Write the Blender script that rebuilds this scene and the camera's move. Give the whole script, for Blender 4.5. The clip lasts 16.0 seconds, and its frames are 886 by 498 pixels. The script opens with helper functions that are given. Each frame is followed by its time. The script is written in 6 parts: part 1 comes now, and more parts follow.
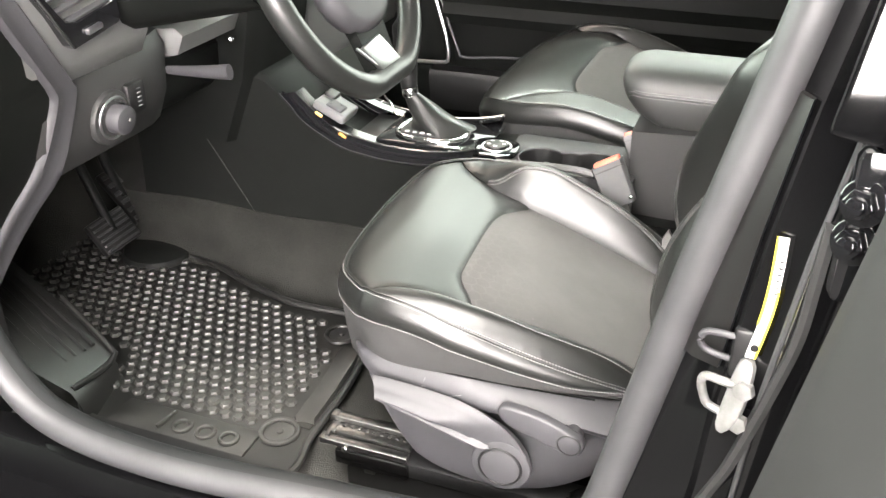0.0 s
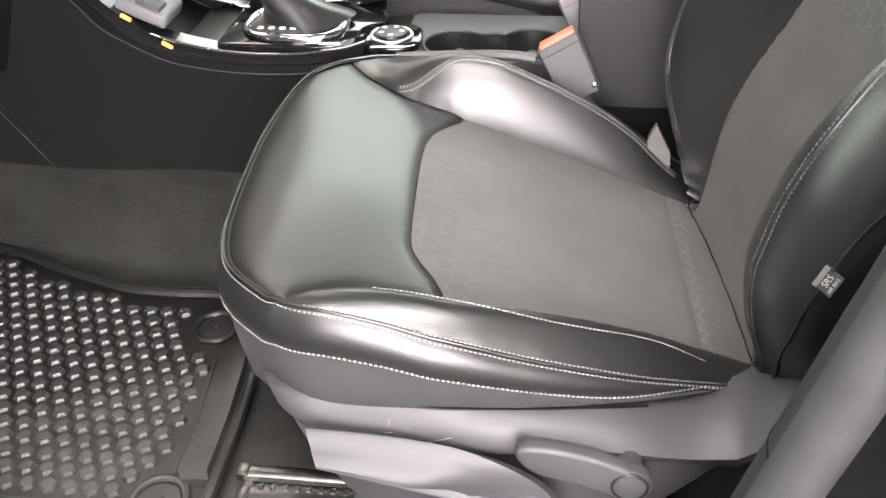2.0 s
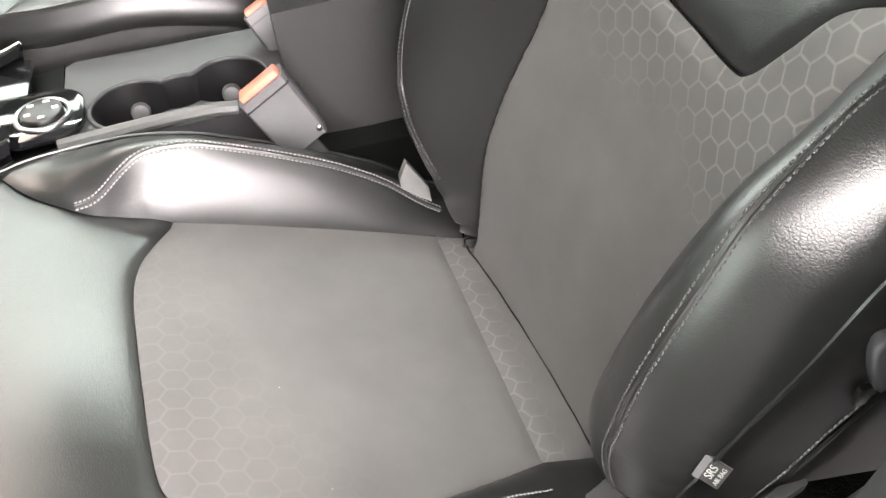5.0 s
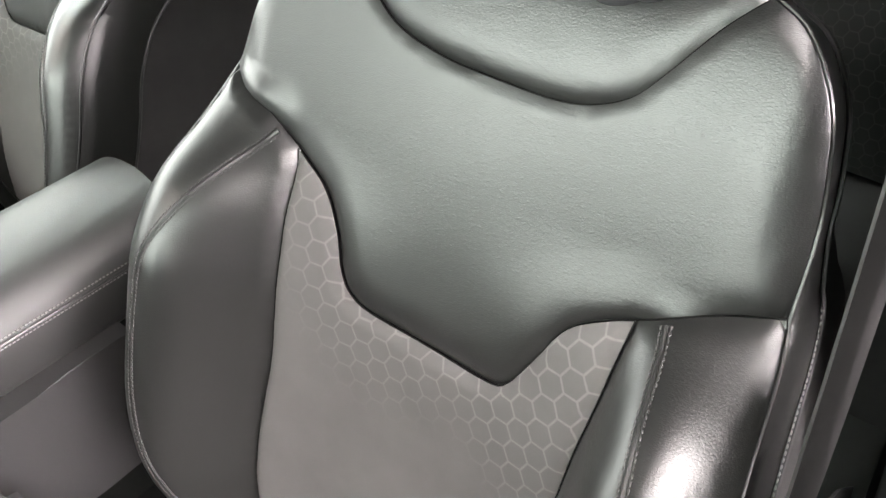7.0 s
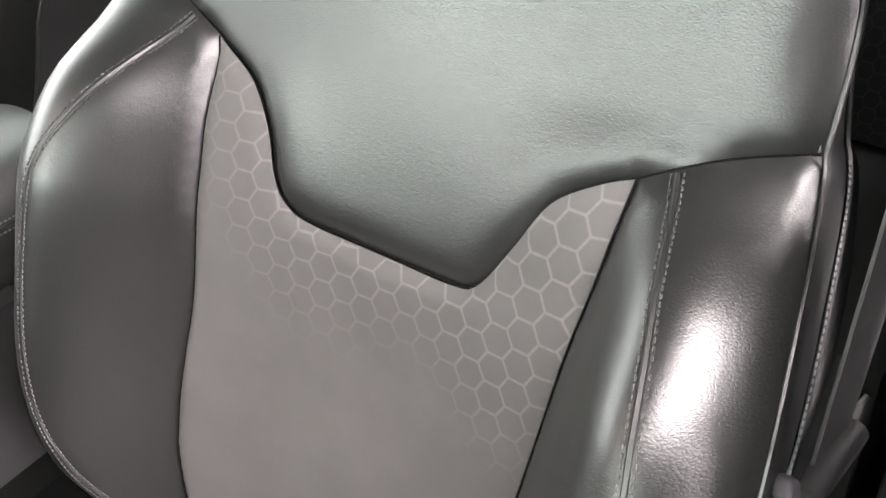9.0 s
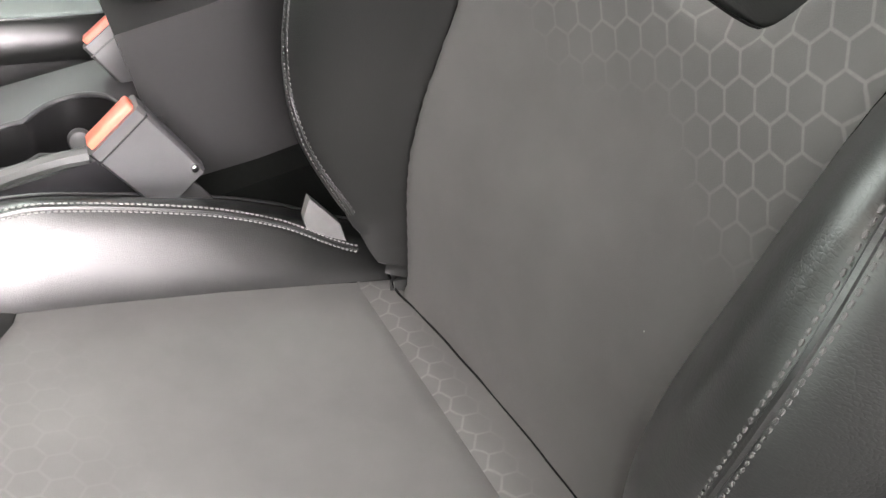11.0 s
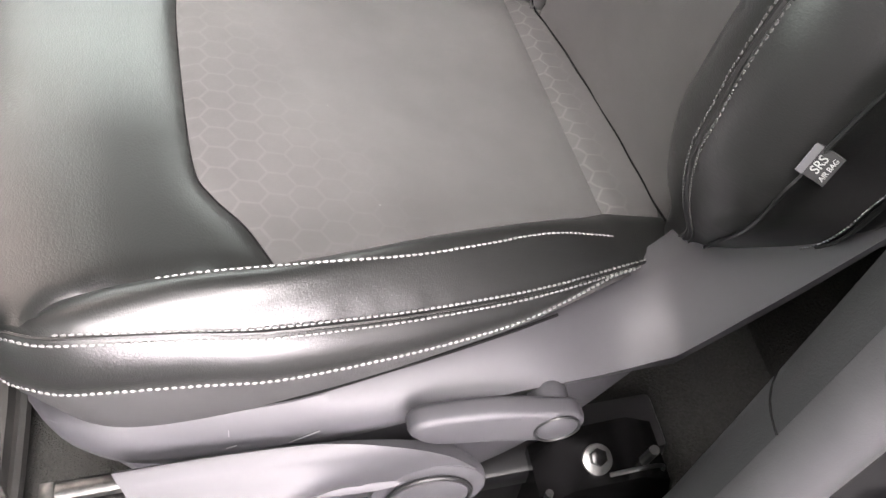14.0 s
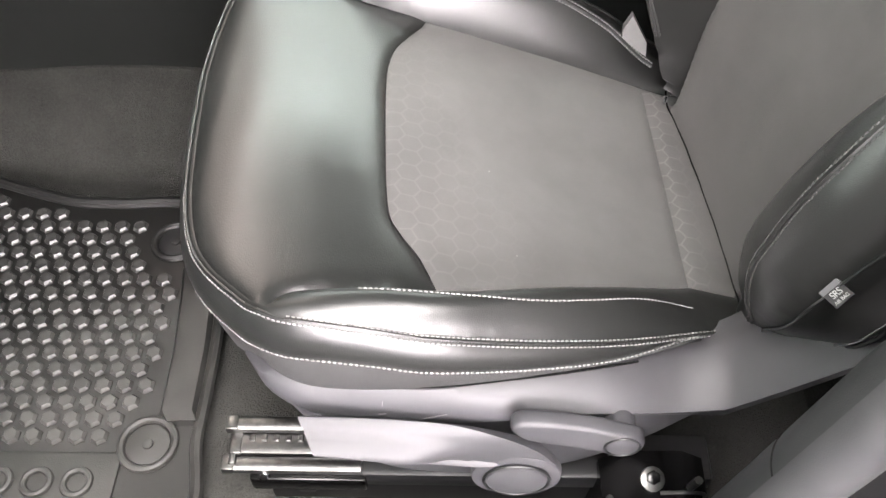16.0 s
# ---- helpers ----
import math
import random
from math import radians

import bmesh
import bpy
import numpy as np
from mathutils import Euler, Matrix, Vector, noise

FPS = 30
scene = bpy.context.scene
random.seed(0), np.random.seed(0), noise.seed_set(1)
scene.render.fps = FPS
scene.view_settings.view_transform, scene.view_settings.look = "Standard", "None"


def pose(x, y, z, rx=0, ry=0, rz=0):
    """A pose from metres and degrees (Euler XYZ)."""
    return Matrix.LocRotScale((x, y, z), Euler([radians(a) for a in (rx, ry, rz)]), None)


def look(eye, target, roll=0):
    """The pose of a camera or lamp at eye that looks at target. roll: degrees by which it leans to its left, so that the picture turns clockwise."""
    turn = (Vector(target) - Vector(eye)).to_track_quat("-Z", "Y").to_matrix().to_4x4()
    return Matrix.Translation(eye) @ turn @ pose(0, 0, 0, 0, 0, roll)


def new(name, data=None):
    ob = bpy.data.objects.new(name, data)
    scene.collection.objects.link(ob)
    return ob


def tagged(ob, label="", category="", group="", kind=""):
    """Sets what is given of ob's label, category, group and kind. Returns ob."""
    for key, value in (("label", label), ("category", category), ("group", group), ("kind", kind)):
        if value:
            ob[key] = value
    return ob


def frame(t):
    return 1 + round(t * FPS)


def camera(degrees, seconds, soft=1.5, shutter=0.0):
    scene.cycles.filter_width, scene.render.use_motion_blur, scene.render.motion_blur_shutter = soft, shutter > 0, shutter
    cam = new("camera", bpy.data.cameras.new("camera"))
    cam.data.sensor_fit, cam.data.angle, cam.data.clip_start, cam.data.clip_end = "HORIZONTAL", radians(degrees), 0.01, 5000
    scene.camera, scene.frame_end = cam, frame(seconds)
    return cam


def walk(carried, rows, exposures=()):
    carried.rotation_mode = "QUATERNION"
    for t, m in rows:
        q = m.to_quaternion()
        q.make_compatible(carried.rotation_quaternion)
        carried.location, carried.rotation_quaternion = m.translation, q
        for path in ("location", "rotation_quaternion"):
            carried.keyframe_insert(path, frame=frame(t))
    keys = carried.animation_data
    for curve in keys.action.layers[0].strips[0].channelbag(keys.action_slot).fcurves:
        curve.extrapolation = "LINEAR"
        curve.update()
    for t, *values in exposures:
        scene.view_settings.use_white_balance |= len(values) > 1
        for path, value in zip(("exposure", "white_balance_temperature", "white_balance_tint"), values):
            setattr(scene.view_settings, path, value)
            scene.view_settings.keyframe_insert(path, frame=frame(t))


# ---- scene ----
cam = camera(52.9, 16.0)
S = 0.88  # drawing units to metres
PATH = [
    (0, (0.069, 0.011, 1.064), (-0.537, 1.652, 0.095), 0.1),
    (0.5, (-0.039, 0.075, 1.024), (-0.504, 1.759, 0.051), -0.5),
    (1, (-0.105, 0.202, 0.942), (-0.493, 1.898, -0.045), -0.7),
    (1.5, (-0.157, 0.328, 0.894), (-0.457, 1.978, -0.194), -0.8),
    (2, (-0.191, 0.429, 0.883), (-0.404, 2.024, -0.305), -1.6),
    (2.5, (-0.244, 0.531, 0.867), (-0.355, 2.075, -0.4), -1.8),
    (3, (-0.279, 0.627, 0.882), (-0.296, 2.115, -0.455), -2.8),
    (5.5, (-0.165, 0.768, 0.968), (0.32, 2.105, -0.438), -5.4),
    (6, (-0.178, 0.812, 1.026), (0.547, 2.067, -0.352), -7.0),
    (6.5, (-0.195, 0.844, 1.075), (0.738, 2.022, -0.245), -7.5),
    (7, (-0.212, 0.861, 1.1), (0.865, 1.995, -0.146), -7.3),
    (7.5, (-0.212, 0.87, 1.106), (0.945, 1.986, -0.083), -7.5),
    (8, (-0.21, 0.881, 1.082), (0.996, 1.979, -0.075), -6.9),
    (8.5, (-0.211, 0.892, 1.007), (1.003, 1.971, -0.16), -6.9),
    (9, (-0.222, 0.902, 0.941), (1.018, 1.949, -0.229), -5.5),
    (9.5, (-0.215, 0.906, 0.867), (1.06, 1.976, -0.241), -3.6),
    (10, (-0.162, 0.905, 0.817), (0.838, 2.147, -0.39), -6.0),
    (12.5, (-0.174, 0.854, 0.857), (0.109, 2.098, -0.684), -0.9),
    (13, (-0.145, 0.847, 0.901), (0.109, 2.069, -0.662), -1.1),
    (13.5, (-0.16, 0.805, 0.857), (0.059, 2.028, -0.71), -2.2),
    (14, (-0.215, 0.701, 0.806), (-0.032, 1.904, -0.781), -2.4),
    (14.5, (-0.226, 0.632, 0.82), (-0.091, 1.84, -0.768), -1.2),
    (15, (-0.228, 0.633, 0.86), (-0.195, 1.853, -0.723), -2.7),
    (15.5, (-0.241, 0.615, 0.949), (-0.276, 1.837, -0.634), -2.0),
    (16, (-0.238, 0.597, 0.996), (-0.306, 1.829, -0.578), -2.2),
]
walk(cam, [(t, look(Vector(eye) * S, Vector(target) * S, roll)) for t, eye, target, roll in PATH],
     [(0, 0.85, 6700, 0), (0.7, 0.8, 6650, 2), (1.5, 0.47, 6600, 4), (3, 0.58, 6500, 8), (5.5, 1.06, 6600, 4), (6.5, 1.17, 6600, 5), (7, 1.08, 6600, 8), (7.5, 0.78, 6600, 10), (8, 0.73, 6600, 10), (9, 1.16, 6550, 11), (10, 1.0, 6500, 8), (12.5, 0.46, 6500, 3), (13, 0.52, 6500, 5), (13.5, 0.76, 6500, 7), (14.5, 0.71, 6500, 9), (16, 0.78, 6500, 5)])
# world, lights and exposure
world = bpy.data.worlds.new("garage_air")
world.use_nodes = True
scene.world = world
wn = world.node_tree.nodes["Background"]
wn.inputs[0].default_value = (0.9, 0.95, 1.0, 1)
wn.inputs[1].default_value = 0.008
scene.view_settings.exposure = 0.0

# ---------------------------------------------------------------- materials


def mat_base(name, color, rough=0.5, metal=0.0, spec=0.5, coat=0.0):
    m = bpy.data.materials.new(name)
    m.use_nodes = True
    b = m.node_tree.nodes["Principled BSDF"]
    b.inputs["Base Color"].default_value = (*color, 1)
    b.inputs["Roughness"].default_value = rough
    b.inputs["Metallic"].default_value = metal
    b.inputs["Specular IOR Level"].default_value = spec
    b.inputs["Coat Weight"].default_value = coat
    b.inputs["Coat Roughness"].default_value = 0.06
    return m, m.node_tree, b


def node(nt, kind, **props):
    n = nt.nodes.new(kind)
    for k, v in props.items():
        if k == "operation":
            n.operation = v
        elif k == "blend_type":
            n.blend_type = v
        elif k == "data_type":
            n.data_type = v
        elif k == "feature":
            n.feature = v
        elif k == "uv_map":
            n.uv_map = v
    return n


def math_node(nt, op, a, b=None, c=None):
    n = node(nt, "ShaderNodeMath", operation=op)
    for i, v in enumerate((a, b, c)):
        if v is None:
            continue
        if isinstance(v, (int, float)):
            n.inputs[i].default_value = v
        else:
            nt.links.new(v, n.inputs[i])
    return n.outputs[0]


def ramp(nt, fac, stops):
    n = nt.nodes.new("ShaderNodeValToRGB")
    e = n.color_ramp.elements
    while len(e) < len(stops):
        e.new(0.5)
    for el, (p, c) in zip(e, stops):
        el.position, el.color = p, (*c, 1)
    nt.links.new(fac, n.inputs[0])
    return n.outputs[0]


def noise_tex(nt, scale, detail=3.0, rough=0.6, stretch=None):
    tc = nt.nodes.new("ShaderNodeTexCoord")
    n = nt.nodes.new("ShaderNodeTexNoise")
    n.inputs["Scale"].default_value = scale
    n.inputs["Detail"].default_value = detail
    n.inputs["Roughness"].default_value = rough
    if stretch:
        mp = nt.nodes.new("ShaderNodeMapping")
        mp.inputs["Scale"].default_value = stretch
        nt.links.new(tc.outputs["Object"], mp.inputs[0])
        nt.links.new(mp.outputs[0], n.inputs["Vector"])
    else:
        nt.links.new(tc.outputs["Object"], n.inputs["Vector"])
    return n.outputs["Fac"]


def voronoi_tex(nt, scale, feature="F1", stretch=(1, 1, 1)):
    tc = nt.nodes.new("ShaderNodeTexCoord")
    n = node(nt, "ShaderNodeTexVoronoi", feature=feature)
    n.inputs["Scale"].default_value = scale
    mp = nt.nodes.new("ShaderNodeMapping")
    mp.inputs["Scale"].default_value = stretch
    nt.links.new(tc.outputs["Object"], mp.inputs[0])
    nt.links.new(mp.outputs[0], n.inputs["Vector"])
    return n.outputs["Distance"]


def add_bump(nt, b, height, strength, distance):
    bp = nt.nodes.new("ShaderNodeBump")
    bp.inputs["Strength"].default_value = strength
    bp.inputs["Distance"].default_value = distance
    nt.links.new(height, bp.inputs["Height"])
    nt.links.new(bp.outputs[0], b.inputs["Normal"])


def textured(name, c0, c1, rough, scale, fine, bump, dist, metal=0.0, spec=0.5, coat=0.0, rough_var=0.08, detail=4.0):
    """Colour drifting between c0 and c1 at a coarse scale, a fine grain in relief and in gloss."""
    m, nt, b = mat_base(name, c0, rough, metal, spec, coat)
    coarse = noise_tex(nt, scale, detail)
    nt.links.new(ramp(nt, coarse, [(0.3, c0), (0.7, c1)]), b.inputs["Base Color"])
    grain = noise_tex(nt, fine, 2.0)
    r = math_node(nt, "MULTIPLY_ADD", coarse, rough_var * 2, rough - rough_var)
    nt.links.new(r, b.inputs["Roughness"])
    add_bump(nt, b, grain, bump, dist)
    return m


def leather_material(name, c, rough):
    m, nt, b = mat_base(name, c, rough, 0, 0.8)
    # pebbles parted by fine wrinkles, with longer creases over them
    valley = voronoi_tex(nt, 520, "DISTANCE_TO_EDGE", (1.0, 0.62, 1.5))
    pebble = nt.nodes.new("ShaderNodeMapRange")
    pebble.inputs["From Min"].default_value, pebble.inputs["From Max"].default_value = 0.0, 0.22
    nt.links.new(valley, pebble.inputs["Value"])
    fold = noise_tex(nt, 260, 3, 0.6, (1.0, 0.6, 1.7))
    crease = noise_tex(nt, 60, 3, 0.5, (1.0, 1.0, 2.2))
    h = math_node(nt, "MULTIPLY_ADD", fold, 0.7, math_node(nt, "MULTIPLY", pebble.outputs[0], 0.3))
    h = math_node(nt, "MULTIPLY_ADD", crease, 0.35, h)
    add_bump(nt, b, h, 0.30, 0.0005)
    wear = noise_tex(nt, 7, 4)
    nt.links.new(math_node(nt, "MULTIPLY_ADD", wear, 0.16, rough - 0.08), b.inputs["Roughness"])
    nt.links.new(ramp(nt, wear, [(0.3, c), (0.75, tuple(v * 1.35 for v in c))]), b.inputs["Base Color"])
    return m


def hex_fabric(name, c, line, pitch):
    """Woven cloth with a printed honeycomb that fades out; the print's own layer says how strong it is."""
    m, nt, b = mat_base(name, c, 0.85, 0, 0.25)
    uv = node(nt, "ShaderNodeUVMap", uv_map="UVMap")
    fd = node(nt, "ShaderNodeUVMap", uv_map="print")
    sep = nt.nodes.new("ShaderNodeSeparateXYZ")
    nt.links.new(uv.outputs[0], sep.inputs[0])
    sepf = nt.nodes.new("ShaderNodeSeparateXYZ")
    nt.links.new(fd.outputs[0], sepf.inputs[0])
    px = math_node(nt, "MULTIPLY", sep.outputs[1], 1 / pitch)
    py = math_node(nt, "MULTIPLY", sep.outputs[0], 1 / pitch)
    r3 = 1.7320508

    def cell(ox, oy):
        x = math_node(nt, "SUBTRACT", math_node(nt, "FLOORED_MODULO", math_node(nt, "SUBTRACT", px, ox), 1.0), 0.5)
        y = math_node(nt, "SUBTRACT", math_node(nt, "FLOORED_MODULO", math_node(nt, "SUBTRACT", py, oy), r3), r3 / 2)
        x, y = math_node(nt, "ABSOLUTE", x), math_node(nt, "ABSOLUTE", y)
        d = math_node(nt, "MAXIMUM", x, math_node(nt, "ADD", math_node(nt, "MULTIPLY", x, 0.5), math_node(nt, "MULTIPLY", y, r3 / 2)))
        return d
    d = math_node(nt, "MINIMUM", cell(0, 0), cell(0.5, r3 / 2))
    ln = nt.nodes.new("ShaderNodeMapRange")
    ln.inputs["From Min"].default_value, ln.inputs["From Max"].default_value = 0.44, 0.475
    nt.links.new(d, ln.inputs["Value"])
    k = math_node(nt, "MULTIPLY", ln.outputs[0], sepf.outputs[0])
    k = math_node(nt, "MULTIPLY", k, math_node(nt, "MULTIPLY_ADD", noise_tex(nt, 300, 2), 0.9, 0.45))
    wear = noise_tex(nt, 9, 5)
    base = ramp(nt, wear, [(0.3, tuple(v * 0.88 for v in c)), (0.7, tuple(v * 1.15 for v in c))])
    lint = math_node(nt, "LESS_THAN", voronoi_tex(nt, 34), 0.017)
    speck = node(nt, "ShaderNodeMix", data_type="RGBA")
    nt.links.new(lint, speck.inputs[0])
    nt.links.new(base, speck.inputs[6])
    speck.inputs[7].default_value = (0.24, 0.24, 0.23, 1)
    base = speck.outputs[2]
    mix = node(nt, "ShaderNodeMix", data_type="RGBA")
    nt.links.new(k, mix.inputs[0])
    nt.links.new(base, mix.inputs[6])
    mix.inputs[7].default_value = (*line, 1)
    nt.links.new(mix.outputs[2], b.inputs["Base Color"])
    b.inputs["Sheen Weight"].default_value = 0.06
    b.inputs["Sheen Roughness"].default_value = 0.5
    weave = noise_tex(nt, 1500, 2)
    add_bump(nt, b, weave, 0.35, 0.0006)
    return m


def carpet_material(name, c0, c1, dust):
    m, nt, b = mat_base(name, c0, 0.95, 0, 0.06)
    big = noise_tex(nt, 9, 5)
    tuft = noise_tex(nt, 420, 3)
    mixv = math_node(nt, "MULTIPLY_ADD", tuft, 0.7, math_node(nt, "MULTIPLY", big, 0.6))
    pile = ramp(nt, mixv, [(0.35, c0), (0.95, c1)])
    # trodden dust on the strip beside the sill
    geo = nt.nodes.new("ShaderNodeNewGeometry")
    off = node(nt, "ShaderNodeVectorMath", operation="SUBTRACT")
    nt.links.new(geo.outputs["Position"], off.inputs[0])
    off.inputs[1].default_value = (-0.46 * 0.88, 0.98 * 0.88, 0.0)
    away = node(nt, "ShaderNodeVectorMath", operation="LENGTH")
    nt.links.new(off.outputs[0], away.inputs[0])
    patch = node(nt, "ShaderNodeMapRange")
    patch.inputs["From Min"].default_value, patch.inputs["From Max"].default_value = 0.18, -0.02
    nt.links.new(math_node(nt, "MULTIPLY_ADD", big, -0.22, away.outputs["Value"]), patch.inputs["Value"])
    mix = node(nt, "ShaderNodeMix", data_type="RGBA")
    nt.links.new(math_node(nt, "MULTIPLY", patch.outputs[0], math_node(nt, "MULTIPLY_ADD", tuft, 0.8, 0.25)), mix.inputs[0])
    nt.links.new(pile, mix.inputs[6])
    mix.inputs[7].default_value = (*dust, 1)
    nt.links.new(mix.outputs[2], b.inputs["Base Color"])
    add_bump(nt, b, tuft, 0.9, 0.003)
    b.inputs["Sheen Weight"].default_value = 0.04
    return m


def dusty_rubber(name, clean, dust, rough, rough_dust):
    """Black rubber with a patch of trodden dust where the heels rest."""
    m, nt, b = mat_base(name, clean, rough, 0, 0.5)
    geo = nt.nodes.new("ShaderNodeNewGeometry")
    off = nt.nodes.new("ShaderNodeVectorMath")
    off.operation = "SUBTRACT"
    nt.links.new(geo.outputs["Position"], off.inputs[0])
    off.inputs[1].default_value = (-0.70 * 0.88, 1.06 * 0.88, 0.0)
    size = nt.nodes.new("ShaderNodeVectorMath")
    size.operation = "LENGTH"
    nt.links.new(off.outputs[0], size.inputs[0])
    n = nt.nodes.new("ShaderNodeTexNoise")
    n.inputs["Scale"].default_value, n.inputs["Detail"].default_value = 16, 6
    nt.links.new(geo.outputs["Position"], n.inputs["Vector"])
    far = math_node(nt, "MULTIPLY_ADD", n.outputs["Fac"], -0.30, size.outputs["Value"])
    k = nt.nodes.new("ShaderNodeMapRange")
    k.inputs["From Min"].default_value, k.inputs["From Max"].default_value = 0.07, -0.15
    nt.links.new(far, k.inputs["Value"])
    nt.links.new(ramp(nt, k.outputs[0], [(0.0, clean), (1.0, dust)]), b.inputs["Base Color"])
    nt.links.new(math_node(nt, "MULTIPLY_ADD", k.outputs[0], rough_dust - rough, rough), b.inputs["Roughness"])
    fine = nt.nodes.new("ShaderNodeTexNoise")
    fine.inputs["Scale"].default_value, fine.inputs["Detail"].default_value = 600, 2
    nt.links.new(geo.outputs["Position"], fine.inputs["Vector"])
    add_bump(nt, b, fine.outputs["Fac"], 0.25, 0.0008)
    return m


def glow(name, color, strength):
    m = bpy.data.materials.new(name)
    m.use_nodes = True
    nt = m.node_tree
    nt.nodes.clear()
    e = nt.nodes.new("ShaderNodeEmission")
    e.inputs[0].default_value, e.inputs[1].default_value = (*color, 1), strength
    o = nt.nodes.new("ShaderNodeOutputMaterial")
    nt.links.new(e.outputs[0], o.inputs[0])
    return m


LEATHER = leather_material("black_leather", (0.0095, 0.010, 0.0095), 0.33)
FABRIC = hex_fabric("grey_cloth", (0.079, 0.0775, 0.0755), (0.165, 0.16, 0.155), 0.0192)
DARKHEX = hex_fabric("dark_cloth", (0.016, 0.017, 0.016), (0.04, 0.042, 0.04), 0.0192)
ARMLEATHER = leather_material("worn_leather", (0.018, 0.0185, 0.018), 0.5)
SIDECLOTH = textured("black_cloth", (0.03, 0.03, 0.03), (0.045, 0.045, 0.045), 0.85, 12, 1400, 0.4, 0.0006, spec=0.3)
TRIM = textured("grey_moulded_plastic", (0.0345, 0.034, 0.0372), (0.0425, 0.0418, 0.0452), 0.52, 10, 1500, 0.12, 0.0005)
SOFT = textured("dark_dash_plastic", (0.100, 0.102, 0.100), (0.118, 0.120, 0.118), 0.46, 14, 1100, 0.25, 0.0007)
HARD = textured("black_plastic", (0.007, 0.007, 0.0073), (0.010, 0.010, 0.0103), 0.4, 12, 1200, 0.1, 0.0005)
GLOSS = textured("gloss_black", (0.006, 0.006, 0.007), (0.009, 0.009, 0.01), 0.08, 20, 300, 0.01, 0.0003, coat=0.6, rough_var=0.03)
PAINT = textured("black_car_paint", (0.002, 0.002, 0.0023), (0.0034, 0.0034, 0.0037), 0.10, 6, 400, 0.02, 0.0003, coat=0.15, rough_var=0.05)
CHROME = textured("chrome", (0.78, 0.78, 0.78), (0.7, 0.7, 0.7), 0.14, 30, 500, 0.03, 0.0003, metal=1.0, rough_var=0.05)
SATIN = textured("satin_silver", (0.62, 0.62, 0.63), (0.55, 0.55, 0.56), 0.32, 30, 600, 0.05, 0.0003, metal=1.0)
STEEL = textured("greased_steel", (0.20, 0.20, 0.195), (0.09, 0.09, 0.087), 0.36, 60, 400, 0.15, 0.0006, metal=1.0, rough_var=0.12)
RUBBER = dusty_rubber("dusty_black_rubber", (0.0065, 0.0065, 0.0062), (0.046, 0.0448, 0.0418), 0.42, 0.58)
SEAL = textured("seal_rubber", (0.032, 0.032, 0.034), (0.048, 0.048, 0.050), 0.46, 16, 900, 0.2, 0.0006)
CARPET = carpet_material("grey_carpet", (0.0042, 0.0046, 0.004), (0.029, 0.0292, 0.0268), (0.062, 0.061, 0.057))
THREAD = textured("grey_thread", (0.21, 0.21, 0.204), (0.16, 0.16, 0.156), 0.5, 200, 2000, 0.2, 0.0003)
THREAD_DARK = textured("dark_grey_thread", (0.055, 0.055, 0.0535), (0.04, 0.04, 0.039), 0.55, 200, 2000, 0.2, 0.0003)
RED = textured("red_plastic", (0.72, 0.17, 0.11), (0.66, 0.15, 0.10), 0.4, 20, 900, 0.05, 0.0003)
BUCKLE = textured("grey_buckle_plastic", (0.075, 0.075, 0.078), (0.09, 0.09, 0.092), 0.4, 20, 1300, 0.1, 0.0004)
WHITE = textured("white_print", (0.8, 0.8, 0.79), (0.72, 0.72, 0.71), 0.5, 30, 900, 0.05, 0.0003)
YELLOW = textured("yellow_print", (0.78, 0.68, 0.05), (0.72, 0.62, 0.05), 0.5, 30, 900, 0.05, 0.0003)
PALE = textured("pale_grey_paint", (0.15, 0.15, 0.148), (0.12, 0.12, 0.117), 0.5, 40, 500, 0.1, 0.0005)
ZINC = textured("white_zinc", (0.25, 0.25, 0.243), (0.15, 0.15, 0.146), 0.42, 60, 300, 0.3, 0.001, metal=0.4, rough_var=0.12)
# black flange lightened: a reflection in the paint put into its colour
FLANGE_SHEEN = textured("flange_sheen_black", (0.008, 0.0078, 0.0078), (0.011, 0.0107, 0.0107), 0.34, 8, 500, 0.05, 0.0004)
CONCRETE = textured("grey_concrete", (0.014, 0.014, 0.0137), (0.022, 0.022, 0.0215), 0.6, 2, 60, 0.3, 0.002)
PLASTER = textured("grey_plaster", (0.048, 0.048, 0.047), (0.06, 0.06, 0.059), 0.8, 2, 80, 0.1, 0.001)
HEADLINER = textured("dark_headliner", (0.10, 0.10, 0.098), (0.12, 0.12, 0.117), 0.9, 5, 500, 0.3, 0.001)
CONSOLE = textured("dark_console_plastic", (0.0047, 0.0053, 0.0048), (0.0067, 0.0073, 0.0068), 0.55, 12, 1100, 0.2, 0.0006, spec=0.12)
LININGTRIM = textured("grained_trim", (0.012, 0.0128, 0.0135), (0.018, 0.019, 0.0198), 0.55, 12, 900, 0.3, 0.0006)
SEAMBLACK = textured("black_seam_line", (0.004, 0.004, 0.004), (0.006, 0.006, 0.006), 0.9, 60, 900, 0.1, 0.0003, spec=0.1)
# one mat rubber in two tones: lit worn tops, painted shade between them
HEXTOP = dusty_rubber("worn_lit_mat_rubber", (0.024, 0.024, 0.023), (0.050, 0.0486, 0.0452), 0.40, 0.72)
SHEET = dusty_rubber("mat_shade_rubber", (0.0045, 0.0045, 0.0042), (0.026, 0.0252, 0.0235), 0.42, 0.7)
DOORCARD = textured("dark_door_card", (0.021, 0.021, 0.021), (0.026, 0.026, 0.026), 0.5, 8, 1200, 0.15, 0.0005)
